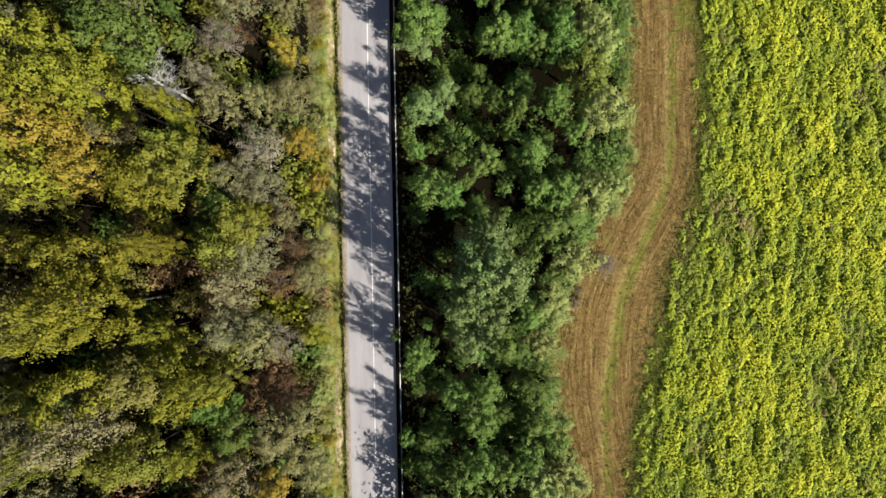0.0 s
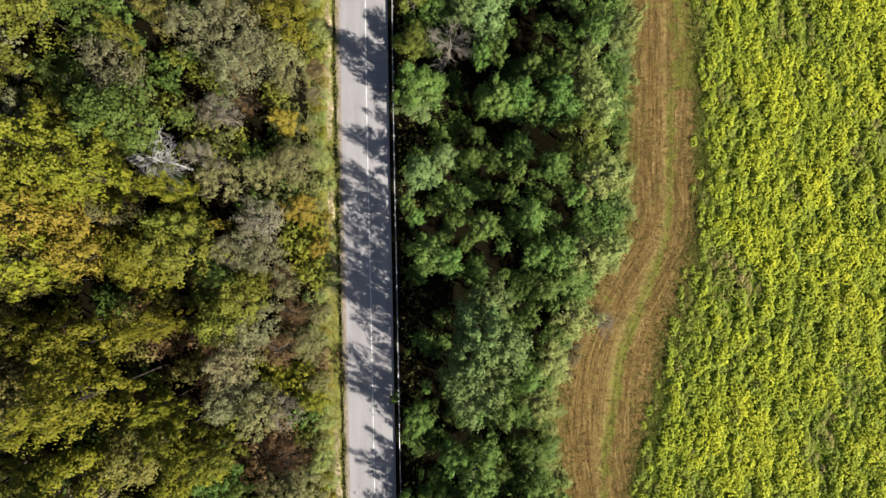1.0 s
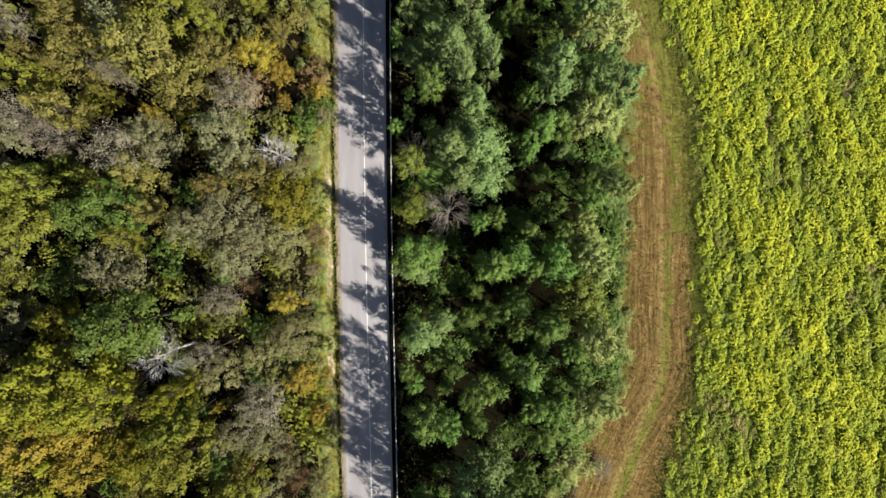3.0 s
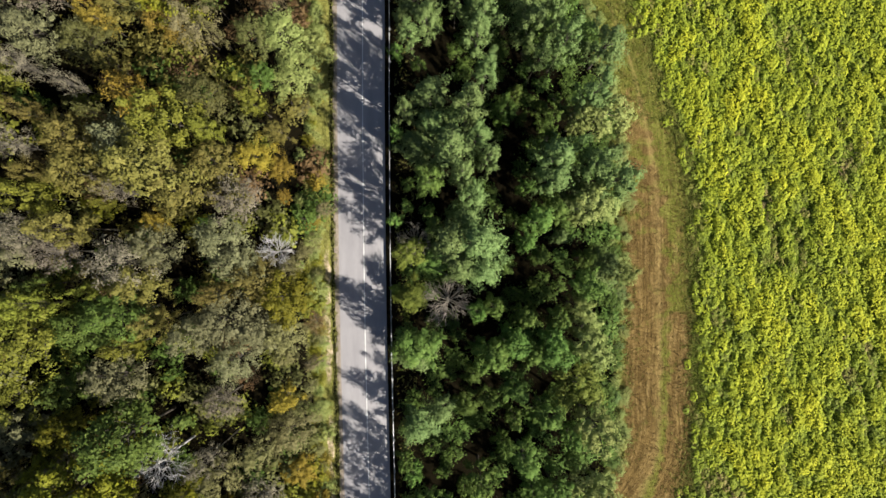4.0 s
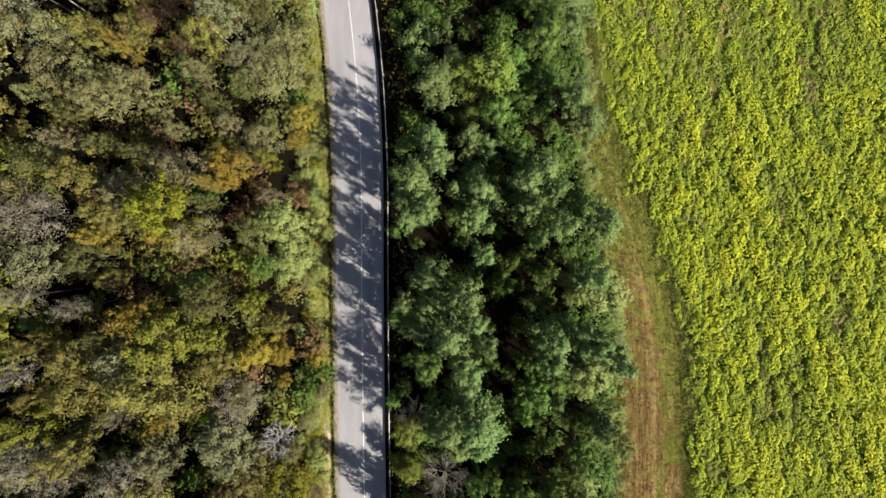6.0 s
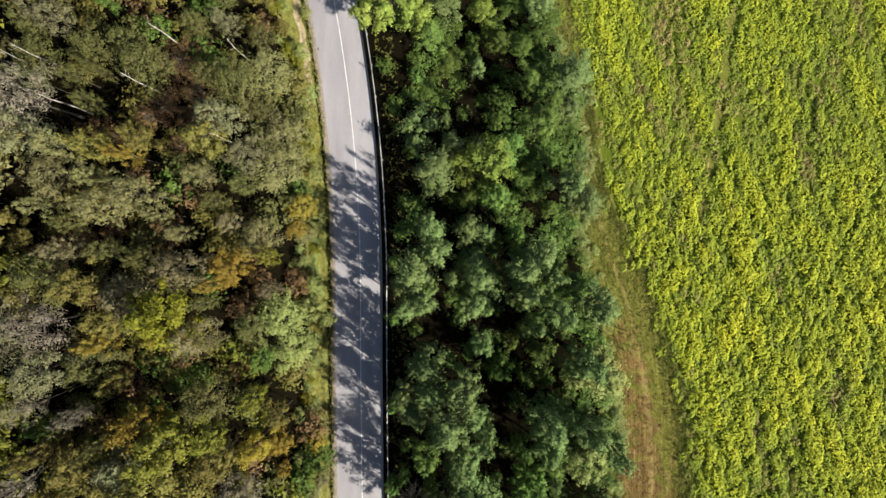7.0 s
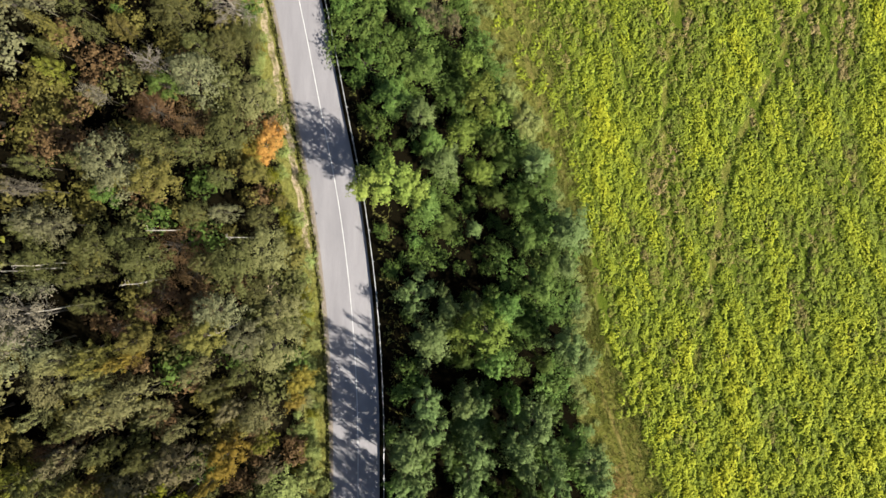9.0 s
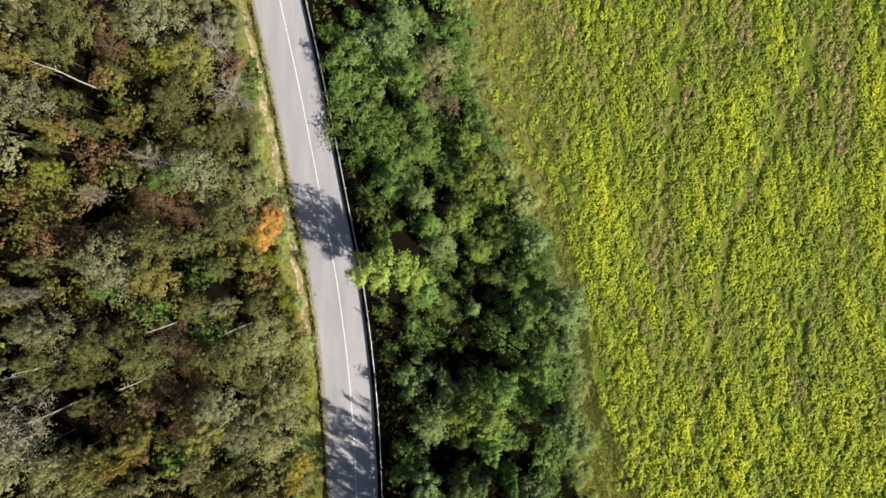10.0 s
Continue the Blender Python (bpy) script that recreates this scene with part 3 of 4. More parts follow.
BELT_Y = (-25, -12, 0, 10, 20, 30, 40, 50, 60, 70, 80, 90, 100, 110, 120, 135)
BELT_TOPS = (   # tree tops across the belt, from the road side to the field side
    (-3, (4, 8, 11, 9.5, 9, 7, 9, 12, 10, 14, 5, 4, 6.5, 4.5, 3.5, 3)),
    (4, (8, 11, 13.2, 9, 7.5, 9, 11.8, 12, 11, 10, 8, 10.5, 7, 5, 3, 2)),
    (11, (5, 4, 3, 6.5, 6.5, 7, 8, 9, 9, 8, 6, 5.5, 3.5, 0, -2, -3)),
    (18, (-2, -5, -3, 5, 6.4, 6, 6.5, 9, 7, 3, 1, 1, -2, -4, -5, -6)),
)


def canopy(where, x, y):
    """Height of the tree tops above the datum."""
    if where == "slope":
        d = float(road_x(y)) - x
        return float(np.interp(d, (4.5, 6, 8, 10, 13, 18, 26, 34), (6, 9, 12.5, 15.5, 19.5, 22.5, 27, 29))) - 2.0 * float(step(80, 92, y))
    return float(np.interp(x, [c for c, _ in BELT_TOPS], [np.interp(y, BELT_Y, tops) for _, tops in BELT_TOPS]))


PLACES = []
PLACES += [("slope", "lime", spot) for spot in (
    (-15.1, -9.8, 1.7), (-31.6, 29, 1.9), (-36.3, 73.8, 1.3), (-23.8, 76.3, 1.2), (-38.9, 110.6, 1.1),
)]
PLACES += [("slope", "dark_green", spot) for spot in (
    (-23, -20.1, 2.2), (-24.6, -16.8, 2.1), (-38.5, -14.9, 1.6), (-24.2, 5.2, 1.5), (-37.5, 24.7, 2.4), (-34.9, 27.6, 2),
    (-37.5, 27.8, 2.3), (-39.4, 35.3, 1.7), (-40, 53.1, 1.8), (-26.2, 58.1, 1.8), (-20, 58.3, 2.5), (-34.9, 97.8, 1.9),
    (-29.3, 109.9, 1.7), (-34.9, 118.7, 1.9),
)]
PLACES += [("slope", "green", spot) for spot in (
    (-30.1, -20.7, 2.4), (-38.5, -20.6, 2.1), (-33.5, -20.4, 2.4), (-37.1, -18.4, 2.3), (-22.3, -13.1, 3.2), (-23.7, 0.1, 2.5),
    (-20.8, 2.5, 2.2), (-17.5, 3.3, 2.1), (-37.6, 4.6, 2.6), (-25.1, 7.6, 2.2), (-26.5, 10.1, 1.4), (-28.9, 25.2, 2.5),
    (-38.5, 30.3, 2.5), (-35.2, 31, 2.6), (-37.5, 33.5, 2.3), (-34.3, 34.8, 2.3), (-33.4, 43.4, 2), (-23.8, 51, 2.6),
    (-26.8, 51.6, 2.4), (-20.1, 54.5, 2.5), (-17, 59.1, 2.7), (-17.9, 63.1, 2.7), (-18.6, 70.2, 2.6), (-14.6, 74.5, 1.9),
    (-14.7, 80.1, 2.1), (-29.7, 103.2, 2.3),
)]
PLACES += [("slope", "olive_brown", spot) for spot in (
    (-26.4, -21.6, 2.4), (-35.6, -14.3, 2.9), (-31.4, -13.4, 2.9), (-27.8, -11.7, 2.5), (-28.8, -8.3, 2.6), (-31.4, -5.3, 2.9),
    (-27.1, 36.8, 2.3), (-38.9, 46.3, 2), (-35.2, 46.3, 2.4), (-28.7, 47.4, 2.4), (-23.8, 48.1, 2.3), (-37.9, 51.6, 1.9),
    (-17.9, 51.9, 2.5), (-32.8, 51.9, 2.2), (-32.8, 57.3, 1.8), (-32.5, 64, 2), (-24.3, 65.4, 2.2), (-34.4, 67.6, 2.1),
    (-33.6, 71.1, 2.5), (-20, 72.5, 2.1), (-33.6, 75.5, 2.5), (-38, 78.6, 2.4), (-32.9, 81.3, 2.4), (-32.8, 115.5, 2.5),
    (-37.7, 118, 2.4), (-41.1, 125.5, 2.4), (-37.8, 126.3, 2.4),
)]
PLACES += [("slope", "light_green", spot) for spot in (
    (-14.4, -17.2, 2.4), (-14.5, -13.2, 2.7), (-13.7, 4.1, 1.5), (-14.1, 15.9, 2), (-15, 18.7, 2.7), (-15.2, 34, 2),
    (-15.5, 39.6, 2.4), (-14.7, 52.3, 2.6), (-14.6, 57.3, 2.5), (-13.4, 62, 1.8), (-15.6, 63.4, 2.7), (-14.7, 66.9, 2.7),
    (-16, 69.4, 2.3), (-15.3, 84.5, 1.8), (-15.6, 90.1, 1.8), (-16.7, 95.5, 2.2), (-16.1, 100.5, 1.8), (-18.2, 103.6, 1.5),
    (-21.4, 113.8, 2.3), (-23.4, 128.4, 1.9),
)]
PLACES += [("slope", "tan", spot) for spot in (
    (-22.5, -24.1, 2.2), (-33.9, -17.2, 2.4), (-21.8, -3.6, 2.4), (-30.1, 6.6, 3.1), (-36.4, 16.9, 1.8), (-14.8, 25.4, 2),
    (-28.6, 31.5, 2.1), (-23, 34.1, 2.6), (-29.9, 35.3, 2.2), (-20.5, 35.6, 2.4), (-35.5, 40.9, 1.8), (-13.6, 43.3, 1.4),
    (-21.8, 44.4, 2.3), (-26.7, 45, 2.6), (-35.5, 49.9, 2.2), (-25.3, 61.8, 2.2), (-29.9, 63.9, 2), (-31.4, 66.3, 2.5),
    (-18.7, 66.3, 2.1), (-27.2, 68.8, 2.4), (-36.3, 71.1, 2), (-22.3, 73.9, 2.3), (-30.2, 82.5, 2), (-35.3, 91.9, 2.3),
    (-26.1, 95.8, 2.5), (-29.2, 99.5, 2.5), (-40.7, 100.6, 2.5), (-20.5, 100.7, 2.1), (-38.5, 114.8, 2.4), (-35.7, 115.1, 2.7),
)]
PLACES += [("slope", "tan", spot) for spot in (
    (-33.4, 121.6, 2.5), (-39.2, 122.9, 2.6), (-33.1, 126.8, 2.5),
)]
PLACES += [("slope", "gold", spot) for spot in (
    (-19.1, -26.2, 2), (-13.5, -22.7, 1.5), (-34, 7.2, 2), (-14.7, 8, 2.7), (-35.1, 9.5, 2.4), (-24.2, 10.5, 1.3),
    (-36.8, 10.6, 2.2), (-16.8, 12.5, 1.9), (-17.3, 22, 1.5), (-29.7, 41.8, 1.3), (-18, 44.8, 1.6), (-14.9, 47, 1.5),
    (-18.3, 48.1, 1.7), (-20.1, 49, 1.9), (-29.6, 53.7, 2), (-22.3, 69.1, 1.9),
)]
PLACES += [("slope", "thin_pinkish", spot) for spot in (
    (-17.8, -10.1, 1.8), (-19.7, 10.8, 2.4), (-23.9, 17.2, 2.4), (-21.2, 22, 2.2), (-23.6, 22.4, 1.8), (-26.2, 32.8, 1.8),
    (-31.3, 37.5, 2.2), (-36.9, 38.6, 2.3), (-38.9, 40.4, 2.2), (-21.6, 44, 2.2), (-30.9, 44.4, 2.4), (-39.7, 48.8, 2.2),
    (-35.2, 54.8, 2.2), (-38.8, 56.1, 2.4), (-38.1, 64, 2.4), (-38.4, 85.5, 2.4), (-39.1, 98, 2.2), (-34.9, 108.2, 2.6),
)]
PLACES += [("slope", "grey_green", spot) for spot in (
    (-16, -19.4, 2.6), (-22.8, -8.3, 2.5), (-20.4, -0.6, 2.3), (-20, 6.9, 2.4), (-22.5, 7.9, 2), (-32.6, 25.8, 2.5),
    (-21.9, 26.8, 2.2), (-20.1, 29.6, 2.7), (-22.6, 31.3, 2.6), (-31, 49.6, 2.1), (-24.9, 54.5, 3.1), (-38.3, 59.3, 2.2),
    (-20.5, 62.2, 2.3), (-21, 81.6, 2.5), (-39.2, 82.3, 2.3), (-23.1, 85.2, 2.5), (-33.7, 89.2, 2.3), (-24.9, 90.3, 2.5),
    (-30.5, 90.7, 2.5), (-32.5, 93, 2.7), (-40.7, 94.1, 2.5), (-37.7, 94.5, 2.4), (-22.7, 95.8, 2.9), (-36, 101.1, 2.5),
    (-26.3, 102.8, 2.8), (-23.7, 110.7, 3.2), (-25.9, 111.1, 2.6), (-39.8, 113, 2.3), (-26.4, 115.1, 3.2), (-40.8, 117.5, 2.3),
)]
PLACES += [("slope", "grey_green", spot) for spot in (
    (-31.9, 118.8, 2.2), (-24.7, 129.5, 2.9),
)]
PLACES += [("slope", "rust", spot) for spot in (
    (-18.3, -16.6, 2.3), (-24.2, -5.8, 2.4), (-18.7, -3.7, 2), (-17.9, 0.1, 1.9), (-29, 3.4, 1.9), (-19.2, 4.4, 2.1),
    (-21.9, 24.3, 1.6), (-15.3, 30, 1.6), (-21.3, 65.2, 2.2), (-39.2, 70.6, 2.1), (-27.7, 82.4, 2.2), (-33.7, 83.3, 2),
    (-25.4, 84.6, 1.8), (-30.5, 85.2, 2.2), (-29.7, 86.8, 2.2), (-26.9, 89.3, 2.2), (-28.1, 92.3, 2.5), (-32.5, 103.5, 2.1),
    (-38.3, 105.6, 2.2), (-27.7, 106.6, 2.4), (-35.7, 106.9, 2.4), (-30.7, 107.3, 2.2), (-35.5, 125, 2.1),
)]
PLACES += [("slope", "pale_olive", spot) for spot in (
    (-17.3, -24.5, 2.3), (-19.1, -21.1, 2.6), (-25.1, -14.4, 1.9), (-19.9, -9.8, 2.4), (-33.4, 11.7, 2.4), (-26.1, 13.6, 2.3),
    (-31.2, 14.1, 1.6), (-23, 15, 2.3), (-20, 16.2, 2.4), (-17.5, 17.4, 2.8), (-30.5, 20.5, 2.8), (-17.6, 26.4, 2.2),
    (-17.7, 29.1, 2.5), (-25.3, 30.1, 1.8), (-17.1, 36.7, 2.6), (-21.9, 37.2, 2), (-34.3, 38.5, 2.3), (-28.7, 38.9, 1.9),
    (-22.9, 39.8, 2.4), (-25.2, 41.8, 2.6), (-35, 59.4, 2.3), (-23.3, 61.3, 1.7), (-37.8, 68.6, 2.4), (-29.9, 70.1, 3),
    (-26.7, 72.7, 2.6), (-28.5, 74.7, 2.6), (-38.7, 75.5, 2.4), (-30.4, 76.8, 2.4), (-20.9, 78, 2.7), (-34.2, 78.5, 2.3),
)]
PLACES += [("slope", "pale_olive", spot) for spot in (
    (-24.8, 78.9, 2.6), (-18.4, 80.2, 2.7), (-36.1, 81.2, 2.5), (-24, 82.7, 2), (-18.1, 84.3, 2.2), (-35.2, 86.2, 2.3),
    (-20.4, 86.7, 2.9), (-39.7, 88.1, 2.3), (-36.8, 88.9, 2.3), (-22.3, 89.9, 2.6), (-40, 90.8, 2.4), (-17.5, 91.1, 2.7),
    (-19.9, 91.5, 2.8), (-20.1, 95.5, 2.9), (-18.2, 97.4, 2.5), (-24.1, 99.9, 2.8), (-32.6, 100.7, 2.7), (-23.6, 105, 2.8),
    (-21.6, 109.6, 2.6), (-24, 115.5, 3), (-22.4, 117.2, 2.7), (-28.5, 118.6, 2.6), (-41.4, 121.7, 2), (-30, 123.7, 2.8),
    (-27.4, 124.3, 2.4), (-30.2, 127.6, 2.8),
)]
PLACES += [("slope", "yellow_green", spot) for spot in (
    (-15.3, -26.8, 2.3), (-38.6, -8.9, 2.9), (-14.7, -7.9, 2.5), (-35.2, -7.4, 2), (-37.6, -4.5, 2.8), (-16, -3.2, 2.6),
    (-33.6, -1, 2.4), (-29.7, 0.1, 3), (-37.7, 0.1, 2.6), (-14.7, 0.1, 2.8), (-26.6, 0.6, 1.8), (-37.2, 7.1, 2),
    (-36.5, 13.8, 2.3), (-34, 16.3, 2.2), (-38.6, 17.6, 2), (-37.3, 20.9, 2.5), (-15.5, 22.2, 2.3), (-31.6, 32.4, 2.4),
    (-17.5, 33.1, 2.4), (-38.5, 43.8, 2.3), (-27.2, 64.6, 2.1),
)]
PLACES += [("slope", "bare", spot) for spot in (
    (-28.6, 16.9, 2.2), (-18.2, 38.5, 1.8), (-30, 112, 1.5), (-23.6, 120.6, 2.6), (-25.6, 126.4, 2.4),
)]
PLACES += [("slope", "flame", spot) for spot in (
    (-20.2, 103.8, 1.9), (-19.3, 105.8, 1.4),
)]
PLACES += [("slope", "amber", spot) for spot in (
    (-33.6, 61.7, 1.9), (-28.3, 62.6, 1.9), (-23.1, 67.3, 1.8), (-16.6, 73.3, 1.5), (-15.9, 76, 1.7), (-31, 80.7, 1.8),
    (-21.6, 103.4, 1.8),
)]
PLACES += [("slope", "pole", spot) for spot in (
    (-22.5, 82.9, 0.6), (-37.5, 85.9, 0.7), (-30.3, 88.4, 0.7), (-40.5, 89.8, 0.7), (-39.3, 90.4, 0.7), (-21.8, 93, 0.6),
    (-28.4, 94, 0.7), (-37.5, 120.5, 0.7),
)]
PLACES += [("belt", "grey_green", spot) for spot in (
    (3.6, -10.9, 2.6), (5.6, -7.1, 2.6), (1.7, -6.3, 1.9), (2.9, -4.4, 2.5), (6.9, -3.2, 2.9), (4.1, -1.8, 2.8),
    # (21.7, 36): paler tree standing in for the sunlit edge of crown (19, 37.4)
    (5.5, 1.3, 2.6), (-2.5, 16.9, 2.6), (0.1, 18.9, 2.3), (-3.2, 25.6, 2.9), (3.9, 27.9, 1.6), (21.7, 36, 2.7),
    (5.2, 36.2, 2.5), (2.6, 36.3, 2.2), (4.5, 39.5, 2.8), (1.3, 39.5, 2.5), (15.5, 40.1, 2.6), (3.2, 42.7, 2.5),
    (3.9, 45.2, 2.5), (18, 45.5, 2.6), (13.3, 46.7, 2.6), (21.3, 46.8, 2.9), (2.6, 47.1, 2.2), (18.5, 48.7, 2.9),
    (5.8, 49.1, 2.2), (13.9, 49.4, 2.6), (1.3, 50.3, 2.8), (15.9, 50.7, 1.9), (-2.5, 50.9, 2.8), (4.5, 51.6, 2.8),
)]
PLACES += [("belt", "grey_green", spot) for spot in (
    (-0.6, 53.5, 2.8), (-3.8, 54.2, 2.5), (3.3, 54.8, 2.5), (18.1, 56.8, 3), (-1.2, 56.9, 2.5), (5.6, 59.5, 3.2),
    (12, 61.3, 1.9), (6.6, 62.9, 1.9), (14.9, 63, 2.6), (20.6, 63.4, 2.3), (-3.4, 63.7, 2.8), (4.6, 64.1, 2.2),
    (-1.3, 64.7, 2.8), (11.4, 65.4, 2.6), (-4.4, 66.1, 2.5), (5.3, 67.2, 2.2), (14.4, 67.3, 2), (2, 67.3, 2.5),
    (-2.5, 68.1, 2.4), (10.8, 68.4, 2.9), (4.7, 69.1, 2.6), (13.1, 69.7, 2.3), (0.1, 70.5, 2.8), (-3.1, 70.6, 2.7),
    (6.1, 72.5, 2.3), (-0.6, 73.1, 2.5), (4, 73.1, 2.6), (19.6, 76.8, 2.5), (17.4, 79, 3.2), (0.1, 80.5, 2.6),
)]
PLACES += [("belt", "grey_green", spot) for spot in (
    (5.5, 83.3, 2), (2.1, 83.8, 2.6), (-4, 85.3, 2.3), (-1.9, 86, 2.6), (1.4, 86.5, 2.9), (17.5, 89.1, 2.5),
    (18.5, 93.8, 2.9), (5.5, 94.1, 2.6), (14, 102.8, 2.1), (1.4, 102.9, 3), (-1.3, 108.4, 2.7), (-4.9, 127.8, 2.8),
    (-7.8, 129.2, 2.8), (-4.2, 131.4, 2.8),
)]
PLACES += [("belt", "green", spot) for spot in (
    (2.4, -27.7, 2.3), (7.7, -27.2, 2.7), (10.5, -25.6, 2.7), (4.3, -25.5, 2.6), (14.5, -25.2, 2.5), (-4.4, -23.1, 2.7),
    (12.1, -21.9, 2.7), (4.3, -20.1, 2.3), (-2.6, -20.1, 2.7), (2.4, -18.9, 2.6), (1.1, -17, 2), (5, -16.9, 2.6),
    (-3.9, -14.6, 2), (4.3, -12.9, 2.3), (-2.9, -12.5, 2.6), (7, -11.2, 2.3), (-0.9, -11.1, 2.3), (-1.9, -9.1, 2.3),
    (10.7, -8.8, 2.1), (-4.2, -4.8, 1.6), (13.1, -4.2, 2.5), (10.7, -0.6, 2.8), (14.7, 0.1, 2.9), (13.7, 2.9, 2.1),
    (16.6, 4.3, 2.5), (7.7, 4.7, 2), (1, 6.5, 1.9), (-1.6, 7.2, 2.9), (11.9, 7.5, 2.4), (14.7, 7.6, 2.7),
)]
PLACES += [("belt", "green", spot) for spot in (
    (3, 8.5, 2.3), (5, 10.6, 3), (17.3, 10.9, 2.7), (-3.2, 11.5, 2.3), (10.7, 12, 3), (-4.2, 13.1, 2),
    (7.7, 14.6, 2.3), (16.5, 14.8, 2.3), (-4.5, 17.2, 1.9), (9.3, 17.3, 2.3), (13.4, 18, 2.7), (9.7, 20.6, 2.7),
    (16.9, 25.2, 2.7), (11.7, 25.3, 2.3), (14.4, 25.3, 3), (6.7, 25.5, 2.3), (6.3, 25.6, 2.9), (10.1, 26, 2.6),
    (-5.4, 26.2, 2), (-2.7, 26.8, 3), (9.6, 27.1, 2.6), (14.2, 27.3, 2.3), (-0.7, 27.5, 2), (-4, 28.1, 2.6),
    (10.8, 30, 2.3), (14.9, 30, 2.7), (4.6, 30.9, 1.9), (6.6, 31.5, 2.3), (18.3, 34, 2.3), (-0.6, 37.5, 2.2),
)]
PLACES += [("belt", "green", spot) for spot in (
    (10.7, 39.5, 2.3), (-0.6, 41.4, 2.5), (12, 42.1, 2.3), (-5.2, 42.1, 1.6), (14.7, 43.5, 2.6), (-3.8, 43.7, 2.2),
    (10.6, 46.1, 2.3), (-3.8, 46.5, 2.5), (-1.2, 46.5, 2.2), (-5, 52.2, 1.9), (-2.5, 60.9, 2.2), (-5, 62.3, 1.9),
    (18.7, 65.7, 2.7), (-1.2, 66.1, 1.9), (-4.9, 69.4, 1.8), (10.2, 72.4, 2.6), (7.6, 77.3, 2.6), (-0.6, 78.5, 2.2),
    (9.1, 83.6, 2.4), (7.6, 86.2, 2.7), (13.6, 86.7, 2.4), (15.1, 89.7, 2.8), (12.2, 92.4, 2.8), (-2.3, 92.8, 2.3),
    (-4.6, 94.9, 2.3), (-0.6, 96.8, 2.6), (0, 105, 2.3), (-4.8, 110.5, 2.6), (-0.7, 114.8, 2.7), (-3.5, 116.2, 3),
)]
PLACES += [("belt", "green", spot) for spot in (
    (-9.9, 119.9, 2.7), (-1.4, 119.9, 3.1), (-11.3, 122, 2.1), (-2.8, 123.5, 2.7), (-5.6, 124.9, 2.4), (-10.6, 125.6, 2.4),
    (-1.4, 132.1, 2.8), (5.1, 132.6, 2.5),
)]
PLACES += [("belt", "dark_green", spot) for spot in (
    (-4.4, -27.3, 2.4), (-1.6, -27, 2.4), (-1.6, -23.6, 2), (7.7, -21.2, 2), (12.2, -17.9, 2.8), (9.1, -17.4, 2),
    (9.9, -14.1, 2.4), (-5.9, -10.8, 1.3), (4.2, 5.2, 1.9), (3.3, 19.1, 2), (6.3, 19.2, 2.3), (4.3, 22.3, 2),
    (4.6, 26.2, 2.6), (12.1, 34.1, 2.3), (8.6, 36.2, 1.9), (19, 37.4, 3), (13.4, 37.5, 2.3), (14.6, 53.3, 1.9),
    (10.6, 55.2, 1.9), (7.9, 55.7, 1.6), (13.3, 57.3, 2.6), (9.9, 58.5, 1.9), (15.8, 64.1, 2), (12.2, 65, 2.6),
    (14.9, 76, 2.8), (4.1, 77.2, 2.3), (12.1, 81.7, 2.1), (14.4, 82.5, 2.4), (4.7, 90.3, 1.9), (-5.4, 90.9, 2.3),
)]
PLACES += [("belt", "dark_green", spot) for spot in (
    (1.5, 94.6, 2.3), (11.5, 97.4, 2.1), (8.5, 98.3, 2.4), (14.7, 100.3, 2.1), (10.1, 103.5, 2.8), (-4.1, 105, 2.6),
    (7.8, 105, 2.4), (-6.8, 107, 2), (-8.2, 109.1, 2.3), (2.8, 112, 2.4), (-9.6, 112.6, 2), (-8.3, 114.8, 2.4),
    (-6.3, 117.7, 2.4), (2.2, 130.1, 2.8), (-9.9, 131.4, 2.8),
)]
PLACES += [("belt", "olive_green", spot) for spot in (
    (17.7, 21.4, 3), (-3.4, 32.8, 3), (-5.4, 33.5, 2), (-3.6, 38.2, 2.3), (3.4, 81.2, 2), (6.9, 81.4, 2.3),
)]
PLACES += [("belt", "light_green", spot) for spot in (
    (12, -29.3, 2.7), (15.3, -29, 2.8), (12.3, -11.8, 1.7), (14.4, -7.1, 2.1), (17.3, -1.4, 2.2), (18.5, 7, 2.4),
    (20.7, 8, 2.1), (19.1, 16.8, 2.7), (19.7, 25.2, 2), (18.4, 26.8, 2.3), (19, 28.6, 2.7), (17.7, 31.3, 2),
    (23.1, 35.4, 1.7), (18.8, 44.1, 2.3), (22.1, 44.1, 2), (17.4, 54.7, 2.3), (20.4, 55.4, 2.6), (12.6, 108.7, 2.5),
    (10.3, 112.4, 2.1),
)]
PLACES += [("belt", "bare", spot) for spot in (
    (1, 32.4, 2.7), (-2.9, 39.5, 1.7),
)]
PLACES += [("belt", "lime", spot) for spot in (
    (-2.2, 98.7, 2.2), (-7.1, 99.4, 2.3), (-4.5, 99.7, 3.5),
)]
PLACES += [("belt", "pale_olive", spot) for spot in (
    (0.8, 126.4, 2.9),
)]
PLACES += [("belt", "tan", spot) for spot in (
    (2.9, 120.7, 2.4), (0, 122.1, 2.1),
)]
PLACES += [("belt", "olive_green", spot) for spot in (
    (6.3, 101.5, 2.4), (4.2, 106.4, 2.7), (8.7, 109.4, 2.5), (6.5, 111.4, 2.8), (5, 115.7, 2.4),
)]
